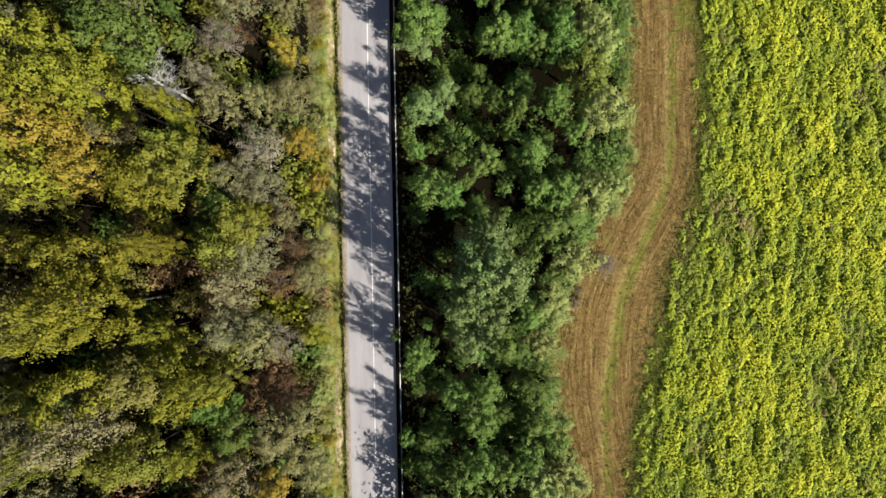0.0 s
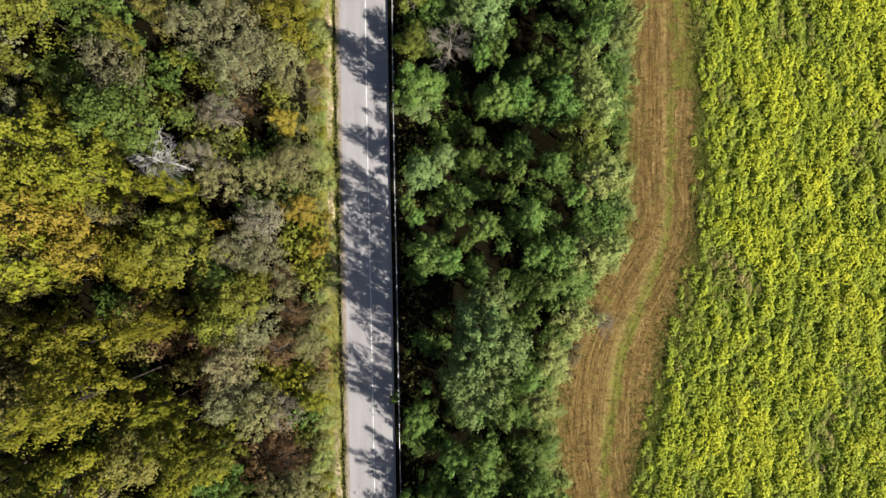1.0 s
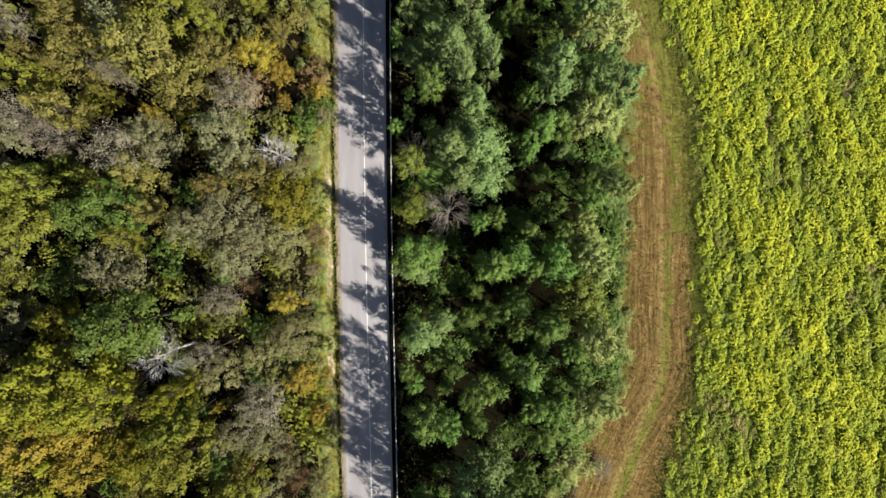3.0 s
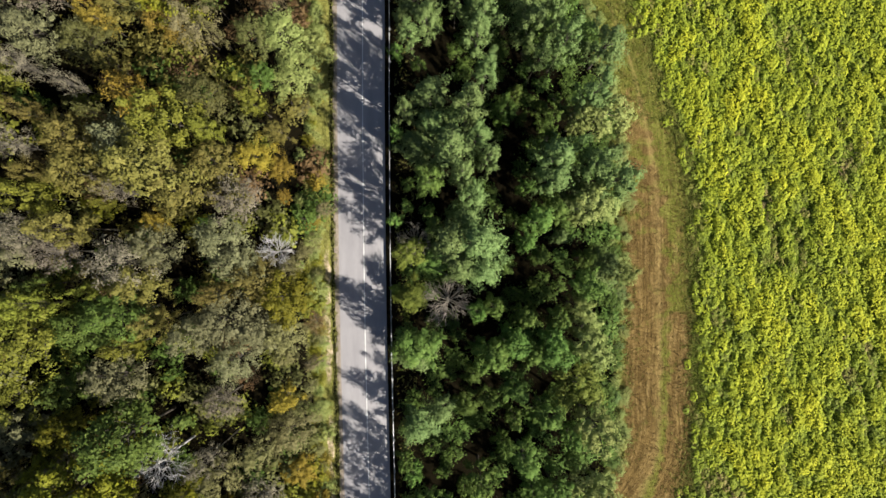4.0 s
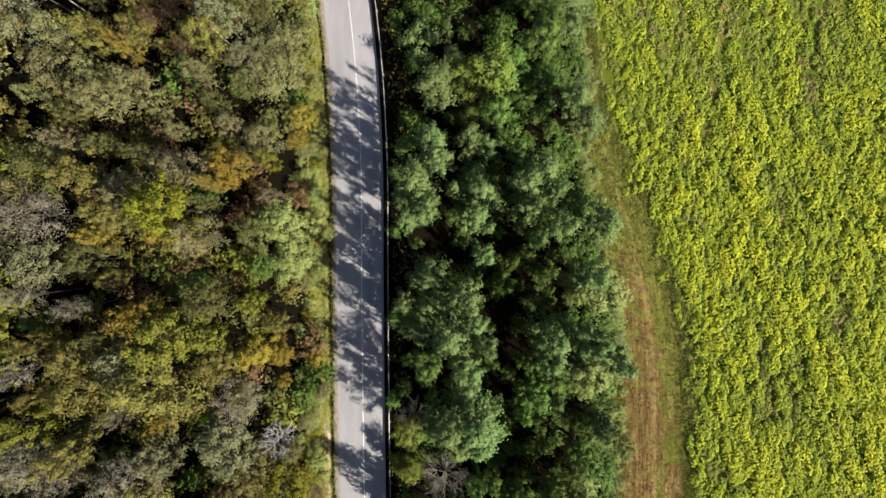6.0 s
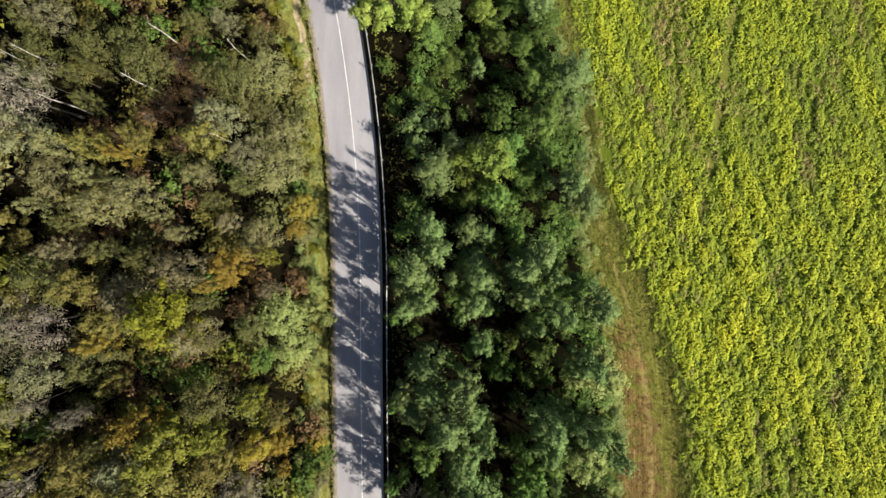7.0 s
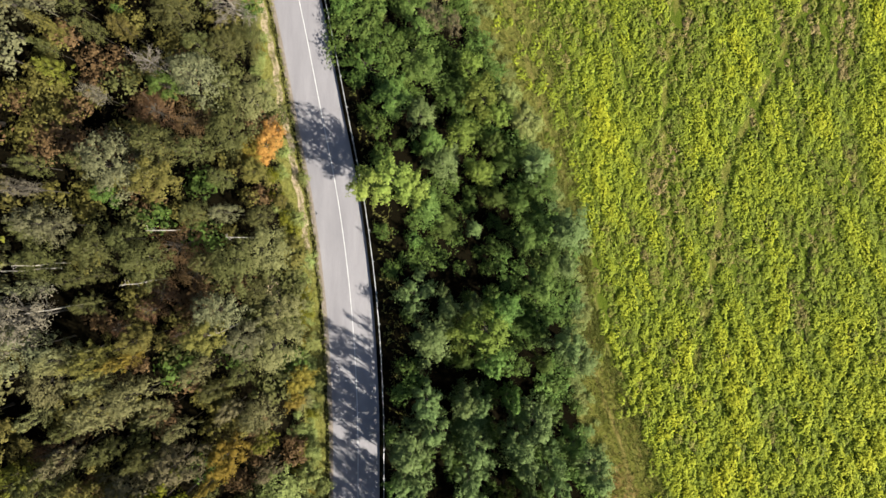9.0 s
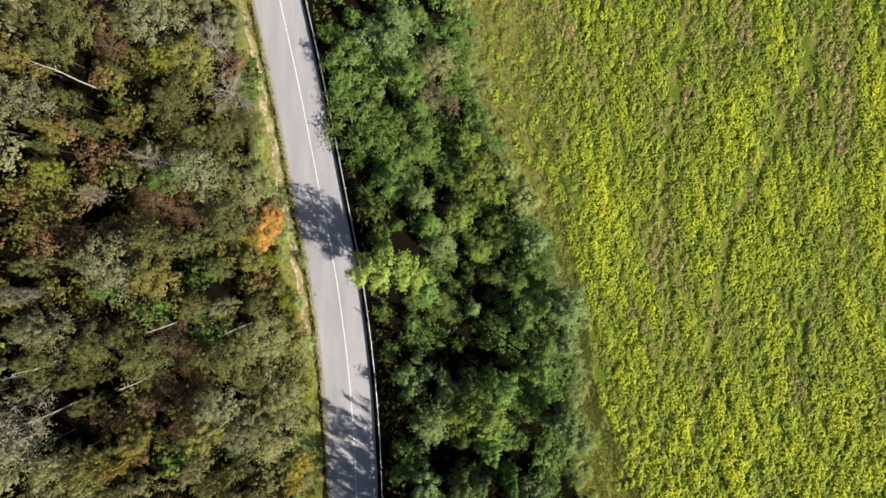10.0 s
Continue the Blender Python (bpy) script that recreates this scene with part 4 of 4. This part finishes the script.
GAPS = [
    (-29.6, 11.9, 2.5), (-33.5, 2.1, 2.4), (-33.5, -9, 1.6), (-20.1, -13.7, 2.2), (-28.8, -17, 1.7), (-31.3, 42.9, 1.6),
    (-27.9, 27.9, 2.8), (-34.8, 62.4, 1.4), (-30.5, 58, 3), (-24.7, 58.8, 2.1), (-38.8, 107.5, 3.6), (-35.8, 106.2, 2.6),
    (-22.2, 59.3, 1.8), (-39.1, 54.6, 1.4), (-36.1, 55.3, 1.1), (-39.2, 50.9, 1.1), (-37.9, 35.5, 1.4), (-39.3, 36.9, 1.2),
    (-39.3, 45.7, 1), (-26.5, 32.5, 1.7), (-22.2, 50.3, 1), (-35.4, 27.3, 1.3), (-24.8, 42.2, 1.1), (-32.7, 40.7, 1),
]
GAPS += [
    (-35.1, 72.8, 1.9), (-38, 73.1, 1.1), (-26, 73.5, 1.6), (-23.1, 72.6, 1.4), (-34, 80, 1.5), (-28.5, 84.3, 1.6),
    (-31.5, 84.4, 1.2), (-21.3, 98.8, 0.9), (-38.3, 88.6, 1.2), (-34.1, 87.4, 1.2), (-21.5, 64.7, 1.6), (-34.7, 64.8, 1.4),
    (-18.2, 67.3, 1.2), (-37.5, 27.5, 1.1), (-21.1, 22.6, 1.5), (-22.1, 18.1, 1.5), (-29.4, 3, 1.4), (-25.9, 2.8, 1.4),
    (-34.1, -5.4, 1.6), (-27.7, -8.1, 1.3), (-18.5, 2.6, 0.9), (-26.9, 36.9, 1.2), (-35.1, 121.9, 2.1), (-32.3, 118.6, 1.4),
]
GAPS += [
    (-38.2, 96.9, 1.4), (-36.3, 97.3, 1.4), (-34.7, 84.1, 1.5), (-40.2, 113.8, 1.2), (-23.2, 94.9, 1.1), (-30.3, 114.3, 1.3),
    (-38, 2, 1.8), (-29.6, -3.5, 1.3), (-36.6, -9.7, 1.5), (-22, 17.1, 1.5), (-33.2, 55.2, 2.4), (-29, 57.6, 2.4),
    (-25.8, 58, 2), (-38.5, 105.8, 2.2), (-42, 106.6, 2.6), (-37.6, 113, 1.7), (-36.4, 117.5, 1.6), (-30.7, 29, 1.6),
]
GAPS += [
    (-2.7, 1.1, 3.1), (-4.8, 21.4, 1.4), (0.4, 12.2, 1.1), (-4.5, 10, 1.4), (7.4, 15.8, 1.1), (10.3, 2.3, 1.3),
    (8.2, -18.3, 1), (-0.3, -14.6, 1), (-4.2, -19, 1.1), (0.4, -10.4, 0.7), (1.5, 66.3, 1.5), (2.5, 61, 1.5),
    (10.8, 52.4, 2), (13.1, 56.2, 1.4), (7.9, 53, 1.3), (9, 44.5, 2), (11.5, 35.2, 1.8), (3.5, 28.2, 1.7),
    (-1.5, 21.7, 2.1), (-4.4, 20.1, 1.1), (16.1, 32.1, 0.9), (14.4, 39.5, 0.8), (-3.6, 78.3, 2.4), (-5.8, 81.2, 1.3),
]
GAPS += [
    (4.4, 90.3, 2), (7.3, 93.6, 1), (8, 70.3, 1.3), (7.6, 63.7, 1.6), (2.1, 62.4, 1.4), (-5.2, 56.6, 1.7),
    (-2.1, 91.4, 1.3), (1.4, 88.7, 2.3), (5.9, 87, 1.6), (-5.2, 80.2, 2.2), (5.1, 99.1, 1.3), (1.5, 119.4, 1.1),
    (-5.2, 105.8, 1), (-8.1, 110.2, 1), (-10.9, 129.9, 1.1),
]


rng = random.Random(5)
for where, tint, (x, y, r) in PLACES:
    g = float(ground_z(x, y))
    if tint not in ("bare", "pole", "lime", "flame", "gold") and any(math.hypot(x - a, y - c) < (0.55 if where == "belt" else 0.8 if e > 2.2 else 0.5) * e for a, c, e in GAPS):
        continue
    for a, c, e in GAPS:
        r = max(1.1, min(r, math.hypot(x - a, y - c) - (0.78 if where == "belt" else 0.5) * e))
    if where == "slope":
        tint = {"green": "moss", "grey_green": "sage", "lime": "yellow_green" if y < 55 else "pale_olive"}.get(tint, tint)
    tall = max(2.2, canopy(where, x, y) - g + (rng.uniform(-2.4, 1.2) if where == "slope" else rng.uniform(-2.2, 0.9)))
    if tint == "lime" and where == "belt" and y > 80:
        tall = 10.5 - g
    if tint == "dark_green":
        tall *= 0.8 if where == "belt" else 0.72
    if tint == "rust":
        tall *= 0.6
    away = abs(x - float(road_x(y)))
    if where == "slope" and away < 11.0 and y < 45 and tint in ("moss", "olive_brown", "yellow_green", "sage") and rng.random() < 0.5:
        tint = "pale_olive"
    if where == "slope" and y < 16 and x < -23 and tint in ("pale_olive", "tan", "olive_brown", "sage") and rng.random() < 0.5:
        tint = "yellow_green"
    if where == "slope" and 18 < y < 36 and x < -27 and tint in ("yellow_green", "pale_olive", "tan", "olive_brown", "moss", "sage") and rng.random() < 0.4:
        tint = "dark_green"
    if where == "slope" and 26 < y < 54 and x < -20:
        tint = {"pale_olive": rng.choice(("moss", "sage", "dark_green")), "tan": "olive_brown", "yellow_green": "moss"}.get(tint, tint)
    if where == "slope" and y > 66 and away > 7 and tint in ("olive_brown", "yellow_green"):
        tint = rng.choice(("sage", "olive_brown", "pale_olive", "olive_brown"))
    if where == "slope" and y > 80 and tint in ("pale_olive", "tan") and rng.random() < 0.45:
        tint = "olive_brown"
    if where == "slope" and away < 9.0 and 45 < y < 84 and tint in ("moss", "yellow_green"):
        tint = "light_green"
    if where == "slope" and y > 84 and x < -27:
        tint = {"pale_olive": rng.choice(("sage", "moss", "olive_brown")), "tan": rng.choice(("olive_brown", "tan")), "sage": rng.choice(("sage", "moss"))}.get(tint, tint)
    if where == "slope" and y > 50 and x < -20 and tint in ("sage", "moss", "olive_brown", "pale_olive", "tan") and rng.random() < (0.6 if y > 84 else 0.35):
        tint = "deep_olive"
    kind = KIND.get(tint, "broad" if where == "slope" else "clumpy")
    if where == "belt" and (tint in ("lime", "light_green") or tint == "grey_green" and y < 14 or tint == "green" and x < 3 and y < 22 or kind == "clumpy" and rng.random() < 0.3):
        kind = "round"
    if where == "belt" and kind == "broad":
        kind = "clumpy"
    if where == "slope":
        r = min(r, max(0.9, (away - 4.2) / 1.2))
    elif tint not in ("lime", "bare"):
        if 70 < y < 102 and away < 7.0:
            continue
        r = min(r, max(1.0, away - 4.0))
    if tint == "pole":
        plant(where, tint, x, y, 0.9, tall + 1.6, "pole", rng.randrange(9), rng.uniform(0, 360))
        continue
    if tall < 5.0:
        kind = ("mound" if r > 1.5 else "bush") if kind not in ("bare", "thin") else kind
    plant(where, tint, x, y, r * (rng.uniform(0.9, 1.25) if where == "belt" else 1.3 if y < 22 and x < -27 else 1.14 if y > 50 else 1.2) * (1.15 if kind in ("bush", "mound") else 1.0), tall, kind, rng.randrange(12), rng.uniform(0, 360))

# undergrowth between the crowns, and the wood beyond, joined
def joined_wood(name, label, items):
    """items: (kind, pick, tint, x, y, wide, tall, turn); one object with a slot for each tint."""
    tints = sorted({i[2] for i in items})
    vs, fs, slots, k = [], [], [], 0
    data = {}
    for kind, pick, tint, x, y, wide, tall, turn in items:
        crown, trunk, w0, h0 = FORMS[kind][pick % len(FORMS[kind])]
        for me, slot in ((crown, 1 + tints.index(tint)), (trunk, 0)):
            if me not in data:
                co = np.empty(len(me.vertices) * 3, np.float32)
                me.vertices.foreach_get("co", co)
                me.calc_loop_triangles()
                tr = np.empty(len(me.loop_triangles) * 3, np.int32)
                me.loop_triangles.foreach_get("vertices", tr)
                data[me] = co.reshape(-1, 3), tr.reshape(-1, 3)
            co, tr = data[me]
            c, s = math.cos(turn), math.sin(turn)
            p = co * np.array((wide / w0, wide / w0, tall / h0))
            vs.append(np.stack([p[:, 0] * c - p[:, 1] * s + x, p[:, 0] * s + p[:, 1] * c + y, p[:, 2] + float(ground_z(x, y))], -1))
            fs.append(tr + k)
            slots.append(np.full(len(tr), slot, np.int32))
            k += len(co)
    me = mesh_from(name, np.concatenate(vs), np.concatenate(fs), [BARK] + [LEAF[t] for t in tints])
    me.polygons.foreach_set("material_index", np.concatenate(slots))
    tagged(new(name, me), label, "woodland", kind="stuff")


taken = [(x, y, r) for _, _, (x, y, r) in PLACES]
under, beyond = [], []
for _ in range(20000):
    y = rng.uniform(-62, 172)
    if rng.random() < 0.75:
        where, x = "slope", float(road_x(y)) - rng.uniform(5.8, 62)
    else:
        where, x = "belt", rng.uniform(float(road_x(y)) + 5.2, float(belt_edge(y)) - 1.5)
    gap = any((x - a) ** 2 + (y - b) ** 2 < (c + 1.4) ** 2 for a, b, c in GAPS)
    outside = x < -46 or y < -34 or y > 138
    far = outside or not gap and (x < -38.8 or y < -27 or y > 131)
    if where == "belt" and far and x < float(road_x(y)) + 7.5:
        continue
    r = rng.uniform(3.0, 4.2) if outside else rng.uniform(1.9, 2.7) if far else rng.uniform(0.9, 1.5) if where == "belt" or gap else rng.uniform(1.5, 2.3)
    if any((x - a) ** 2 + (y - b) ** 2 < ((0.62 if far else 0.52 if where == "belt" or gap else 0.50) * (r + c)) ** 2 for a, b, c in taken):
        continue
    taken.append((x, y, r))
    full = max(2.5, canopy(where, x, y) - float(ground_z(x, y)))
    tint = rng.choice(("olive_brown", "moss", "moss", "sage", "rust") if far else ("deep_olive", "olive_brown", "rust", "deep_olive", "dark_green") if y > 45 else ("moss", "deep_olive", "dark_green", "rust", "yellow_green")) if where == "slope" else rng.choice(("green", "dark_green", "grey_green"))
    spot = (tint, x, y, r * 1.2)
    if far and not outside:
        tint = rng.choice(("pale_olive", "moss", "sage", "olive_brown")) if where == "slope" else tint
        beyond.append((rng.choice(("broad", "feathery")) if x > -43 and where == "slope" else "small", rng.randrange(9), tint, *spot[1:], full * rng.uniform(0.8, 1.05), rng.uniform(0, 6.28)))
    elif far:
        beyond.append(("small", rng.randrange(9), *spot, full * rng.uniform(0.8, 1.05), rng.uniform(0, 6.28)))
    elif gap and where == "belt" and (x > float(belt_edge(y)) - 11 or rng.random() < 0.6):
        under.append(("scrub", rng.randrange(9), "dark_green", *spot[1:], rng.uniform(0.9, 2.2), rng.uniform(0, 6.28)))
    elif gap and where == "slope":
        under.append(("scrub", rng.randrange(9), rng.choice(("rust", "olive_brown", "olive_brown") if y > 60 else ("dark_green", "olive_brown", "rust", "moss")), *spot[1:2], spot[2], spot[3] * 1.25, min(full, rng.uniform(1.8, 4.2)), rng.uniform(0, 6.28)))
    elif where == "slope":
        under.append(("scrub", rng.randrange(9), *spot, full * rng.uniform(0.28, 0.55), rng.uniform(0, 6.28)))
    elif not gap and (x > float(belt_edge(y)) - 11 or rng.random() < 0.4):
        under.append(("scrub", rng.randrange(9), rng.choice(("dark_green", "green")), *spot[1:], rng.uniform(0.8, 2.2), rng.uniform(0, 6.28)))
joined_wood("undergrowth", "tangled undergrowth of bushes between the trees", under)
joined_wood("outer_woodland", "mixed autumn woodland continuing along the road", beyond)

# shrubs along the road edge and the belt's field edge
for y in np.arange(-30, 136, 1.15):
    for base, tintset, where in ((float(road_x(y)) - 7.1, ("light_green", "yellow_green", "light_green", "pale_olive"), "slope"),
                                 (float(belt_edge(y)) - 1.2, ("light_green", "grey_green", "light_green"), "belt"), (float(belt_edge(y)) + 0.1, ("light_green",), "belt")):
        if rng.random() < 0.7:
            plant(where, rng.choice(tintset), base + rng.uniform(-0.8, 0.8), float(y) + rng.uniform(-0.5, 0.5), rng.uniform(0.8, 1.5), rng.uniform(1.0, 2.4), "bush", rng.randrange(9), rng.uniform(0, 360))


# low bushes on the bank above the ditch
bank = []
for y in np.arange(-34, 140, 0.8):
    if rng.random() < (0.75 if y < 88 else 0.45):
        bank.append(("bush", rng.randrange(9), rng.choice(("light_green", "pale_olive", "yellow_green", "amber", "light_green")), float(road_x(y)) - (5.8 if y < 88 else 6.3) + rng.uniform(-0.5, 0.5), float(y), rng.uniform(0.6, 1.2), rng.uniform(0.6, 1.5), rng.uniform(0, 6.28)))
joined_wood("bank_bushes", "low yellow-green bushes along the roadside bank", bank)


# dry bushes at the foot of the belt
for x, y, w, h, tint, kind in ((17.6, -7.2, 1.1, 1.1, "tan", "bush"), (18.4, -5.6, 0.9, 0.9, "tan", "bush"), (16.9, -9.4, 1.0, 1.0, "tan", "bush"), (21.9, -2.2, 1.7, 1.6, "thin_pinkish", "thin")):
    plant("belt", tint, x, y, w, h, kind, 1, 40)


# ---- crop field ----
def field_plants():
    rng = np.random.default_rng(21)
    rows, gap = [], 0.82
    for k in range(-10, 60):
        y = np.arange(-44, 148, 0.66) + rng.uniform(-0.3, 0.3)
        off = k * gap
        back = max(off, 0.0)
        x = field_edge(y) * (1 - back / 70) + (31.0 - 0.05 * y) * back / 70 + off + 0.7
        x = x + rng.normal(0, 0.32, len(y)) + 0.3 * np.sin(y * 0.35 + k * 1.7)
        rows.append(np.stack([x, y + rng.normal(0, 0.18, len(y)), np.full(len(y), off)], -1))
    p = np.concatenate(rows)
    p = p[p[:, 0] < 66]
    x, y, off = p.T
    # worn trails and dry patches
    worn = np.zeros(len(p))
    paths = trails(x, y)
    worn = np.maximum(worn, paths)
    for cx, cy, rx, ry in ((43, 131, 4, 7), (52, 121, 4.5, 9), (55.9, 49.5, 2.2, 4.5), (46, -26.7, 1.6, 2.6), (57.5, 124, 2, 9), (33, 104, 2.5, 8), (51.3, -20, 2, 4)):
        worn = np.maximum(worn, 0.8 * np.exp(-((x - cx) / rx) ** 2 - ((y - cy) / ry) ** 2))
    def blot(s, seed):
        return sum(np.sin(x * s * a + y * s * c + e + 1.5 * np.sin(y * s * 0.6 * a - x * s * 0.4 + e * 2)) for a, c, e in ((1.0, 0.35, seed), (0.55, -0.8, seed + 2.1), (1.5, 0.6, seed + 4.4))) / 3
    def lumps(size, seed, tall_by=1.4):
        """Smooth random lumps about `size` metres across, -1 to 1, longer along the rows."""
        lattice = np.random.default_rng(seed).uniform(-1, 1, (96, 96))
        u, v = (x + 0.35 * y) / size + 400, y / size / tall_by + 400
        i, j = np.floor(u).astype(int), np.floor(v).astype(int)
        a, c = u - i, v - j
        a, c = a * a * (3 - 2 * a), c * c * (3 - 2 * c)
        at = lambda p, q: lattice[p % 96, q % 96]
        return (at(i, j) * (1 - a) + at(i + 1, j) * a) * (1 - c) + (at(i, j + 1) * (1 - a) + at(i + 1, j + 1) * a) * c
    old = step(62, 90, y)
    streak = old * lumps(2.2, 6, 8.0)
    clump = np.clip(0.5 + 0.75 * lumps(1.5, 1) * (1 - old) + 0.9 * lumps(1.3, 5, 6.0) * old + 0.35 * lumps(0.8, 2), 0, 1)
    lush = np.clip(0.42 + 0.34 * (clump - 0.5) + 0.35 * lumps(5.0, 3, 2.0) + 0.15 + 0.12 * np.sin(off * 2.0 + 2.2 * np.sin(y * 0.19) + 0.8 * np.sin(y * 0.7 + off)) + 0.25 * blot(0.9, 1.0) + 0.3 * blot(0.3, 3.0) + rng.normal(0, 0.10, len(p)), 0, 1)
    lush *= 0.12 + 0.88 * step(-0.5, 4.5, off + rng.normal(0, 1.2, len(p)))
    worn = np.maximum(worn, 0.75 * np.clip(blot(0.22, 7.0) * 1.5 + 0.6 * blot(0.75, 2.0) - 0.72, 0, 1))
    broadly = np.clip(0.46 + 0.95 * blot(0.16, 5.0) + 0.5 * blot(0.42, 9.0) + 0.35 * lumps(3.0, 4, 3.0) + rng.normal(0, 0.07, len(p)), 0, 1)
    lush = lush + (0.35 * lush + 0.65 * broadly - lush) * old * 0.85
    lush = np.clip(lush - 0.75 * worn - step(68, 92, y) * (0.13 + 0.14 * (1 - step(9, 20, off))), 0, 1)
    keep = rng.random(len(p)) < np.clip(0.84 + 0.3 * lush - 0.15 * worn - 0.95 * paths, 0, 1) * np.maximum(step(-1.6, 1.0, off + rng.normal(0, 0.7, len(p))), 0.42 * step(82, 96, y) * step(0.5, 2.5, x - belt_edge(y)))
    p, lush, worn, clump, streak = p[keep], lush[keep], worn[keep], clump[keep], streak[keep]
    n = len(p)
    late = step(66, 90, p[:, 1])
    wide = rng.uniform(0.50, 0.78, n) * (1 + 0.12 * late) * (0.78 + 0.3 * lush + 0.25 * clump)
    tall = rng.uniform(0.7, 1.0, n) * (0.30 + 0.35 * lush + 0.95 * clump * (1 - 0.4 * late)) * (1 - 0.25 * late) * (0.5 + 0.5 * step(-2, 6, p[:, 2]))
    per = 40
    pick = np.repeat(np.arange(n), per)
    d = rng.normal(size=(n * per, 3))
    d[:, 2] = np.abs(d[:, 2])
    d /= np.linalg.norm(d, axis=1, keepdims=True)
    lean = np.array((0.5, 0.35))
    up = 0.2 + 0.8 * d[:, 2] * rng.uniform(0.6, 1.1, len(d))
    pos = np.stack([p[pick, 0] + d[:, 0] * wide[pick] * 0.8 + lean[0] * up * tall[pick] * 0.4, p[pick, 1] + d[:, 1] * wide[pick] * 1.15 + lean[1] * up * tall[pick] * 0.4, ground_z(p[pick, 0], p[pick, 1]) + tall[pick] * up], -1)
    nrm = d * 0.7 + rng.normal(0, 0.22, d.shape) + np.array((0, 0, 0.5))
    v, f = leaf_quads(pos, nrm, rng.uniform(0.09, 0.185, len(d)), rng, 0.8)
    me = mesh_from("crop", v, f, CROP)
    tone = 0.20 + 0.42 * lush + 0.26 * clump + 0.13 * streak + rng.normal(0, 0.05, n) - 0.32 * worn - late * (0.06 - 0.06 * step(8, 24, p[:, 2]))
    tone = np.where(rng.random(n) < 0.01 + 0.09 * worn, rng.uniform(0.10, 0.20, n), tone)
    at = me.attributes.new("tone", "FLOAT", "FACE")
    # Low side leaves go greener; shade between the plants is put into tone
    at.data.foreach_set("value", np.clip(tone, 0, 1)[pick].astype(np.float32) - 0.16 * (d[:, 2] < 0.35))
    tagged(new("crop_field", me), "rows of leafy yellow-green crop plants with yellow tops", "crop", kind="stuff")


field_plants()


# ---- grass and straw ----
def tufts(name, spots, blade, tall, material, label, seed):
    rng = np.random.default_rng(seed)
    per = 6
    p = np.repeat(spots, per, 0) + rng.normal(0, 0.10, (len(spots) * per, 2))
    z = ground_z(p[:, 0], p[:, 1])
    a = rng.uniform(0, 6.28, len(p))
    lean = rng.uniform(0.3, 1.1, len(p))
    h = tall * rng.uniform(0.5, 1.3, len(p))
    side = np.stack([-np.sin(a), np.cos(a), np.zeros_like(a)], -1) * blade
    foot = np.stack([p[:, 0], p[:, 1], z - 0.02], -1)
    tip = foot + np.stack([np.cos(a) * lean * h, np.sin(a) * lean * h, h], -1)
    v = np.stack([foot - side, foot + side, tip], 1).reshape(-1, 3)
    me = mesh_from(name, v, np.arange(len(v)).reshape(-1, 3), material)
    tagged(new(name, me), label, "grass", kind="stuff")


g = np.random.default_rng(8)
ys = g.uniform(-46, 150, 16000)
left = np.stack([road_x(ys[:12000]) - 3.55 - 3.6 * g.random(12000), ys[:12000]], -1)
right = np.stack([road_x(ys[14500:]) + 4.0 + 2.5 * g.random(1500), ys[14500:]], -1)
tufts("roadside_grass", np.concatenate([left, right]), 0.03, 0.30, GRASS, "dry yellowish grass along the roadside", 31)
ys = np.where(g.random(22000) < 0.85, g.uniform(-46, 95, 22000), g.uniform(95, 150, 22000))
ys = np.where((ys > 56) & (g.random(22000) < 0.7), g.uniform(-46, 50, 22000), ys)   # little straw further on
u = g.random(22000)
be, fe = belt_edge(ys), field_edge(ys)
tufts("mown_straw", np.stack([be - 0.5 + u * (fe - be + 1.0), ys], -1), 0.03, 0.14, STRAW, "brown mown stubble and straw on the strip", 32)
ys = g.uniform(-46, 150, 24000)
u = np.where(g.random(24000) < 0.25, g.normal(-0.04, 0.10, 24000), np.clip(g.normal(1.02, 0.10, 24000), 0.6, 1.3))
u = np.where((ys > 56) & (g.random(24000) < 0.6), g.uniform(-0.1, 1.1, 24000), u)
be, fe = belt_edge(ys), field_edge(ys)
tufts("strip_grass", np.stack([be + u * (fe - be), ys], -1), 0.035, 0.26, GREEN_GRASS, "green and yellow grass at the strip edges", 33)
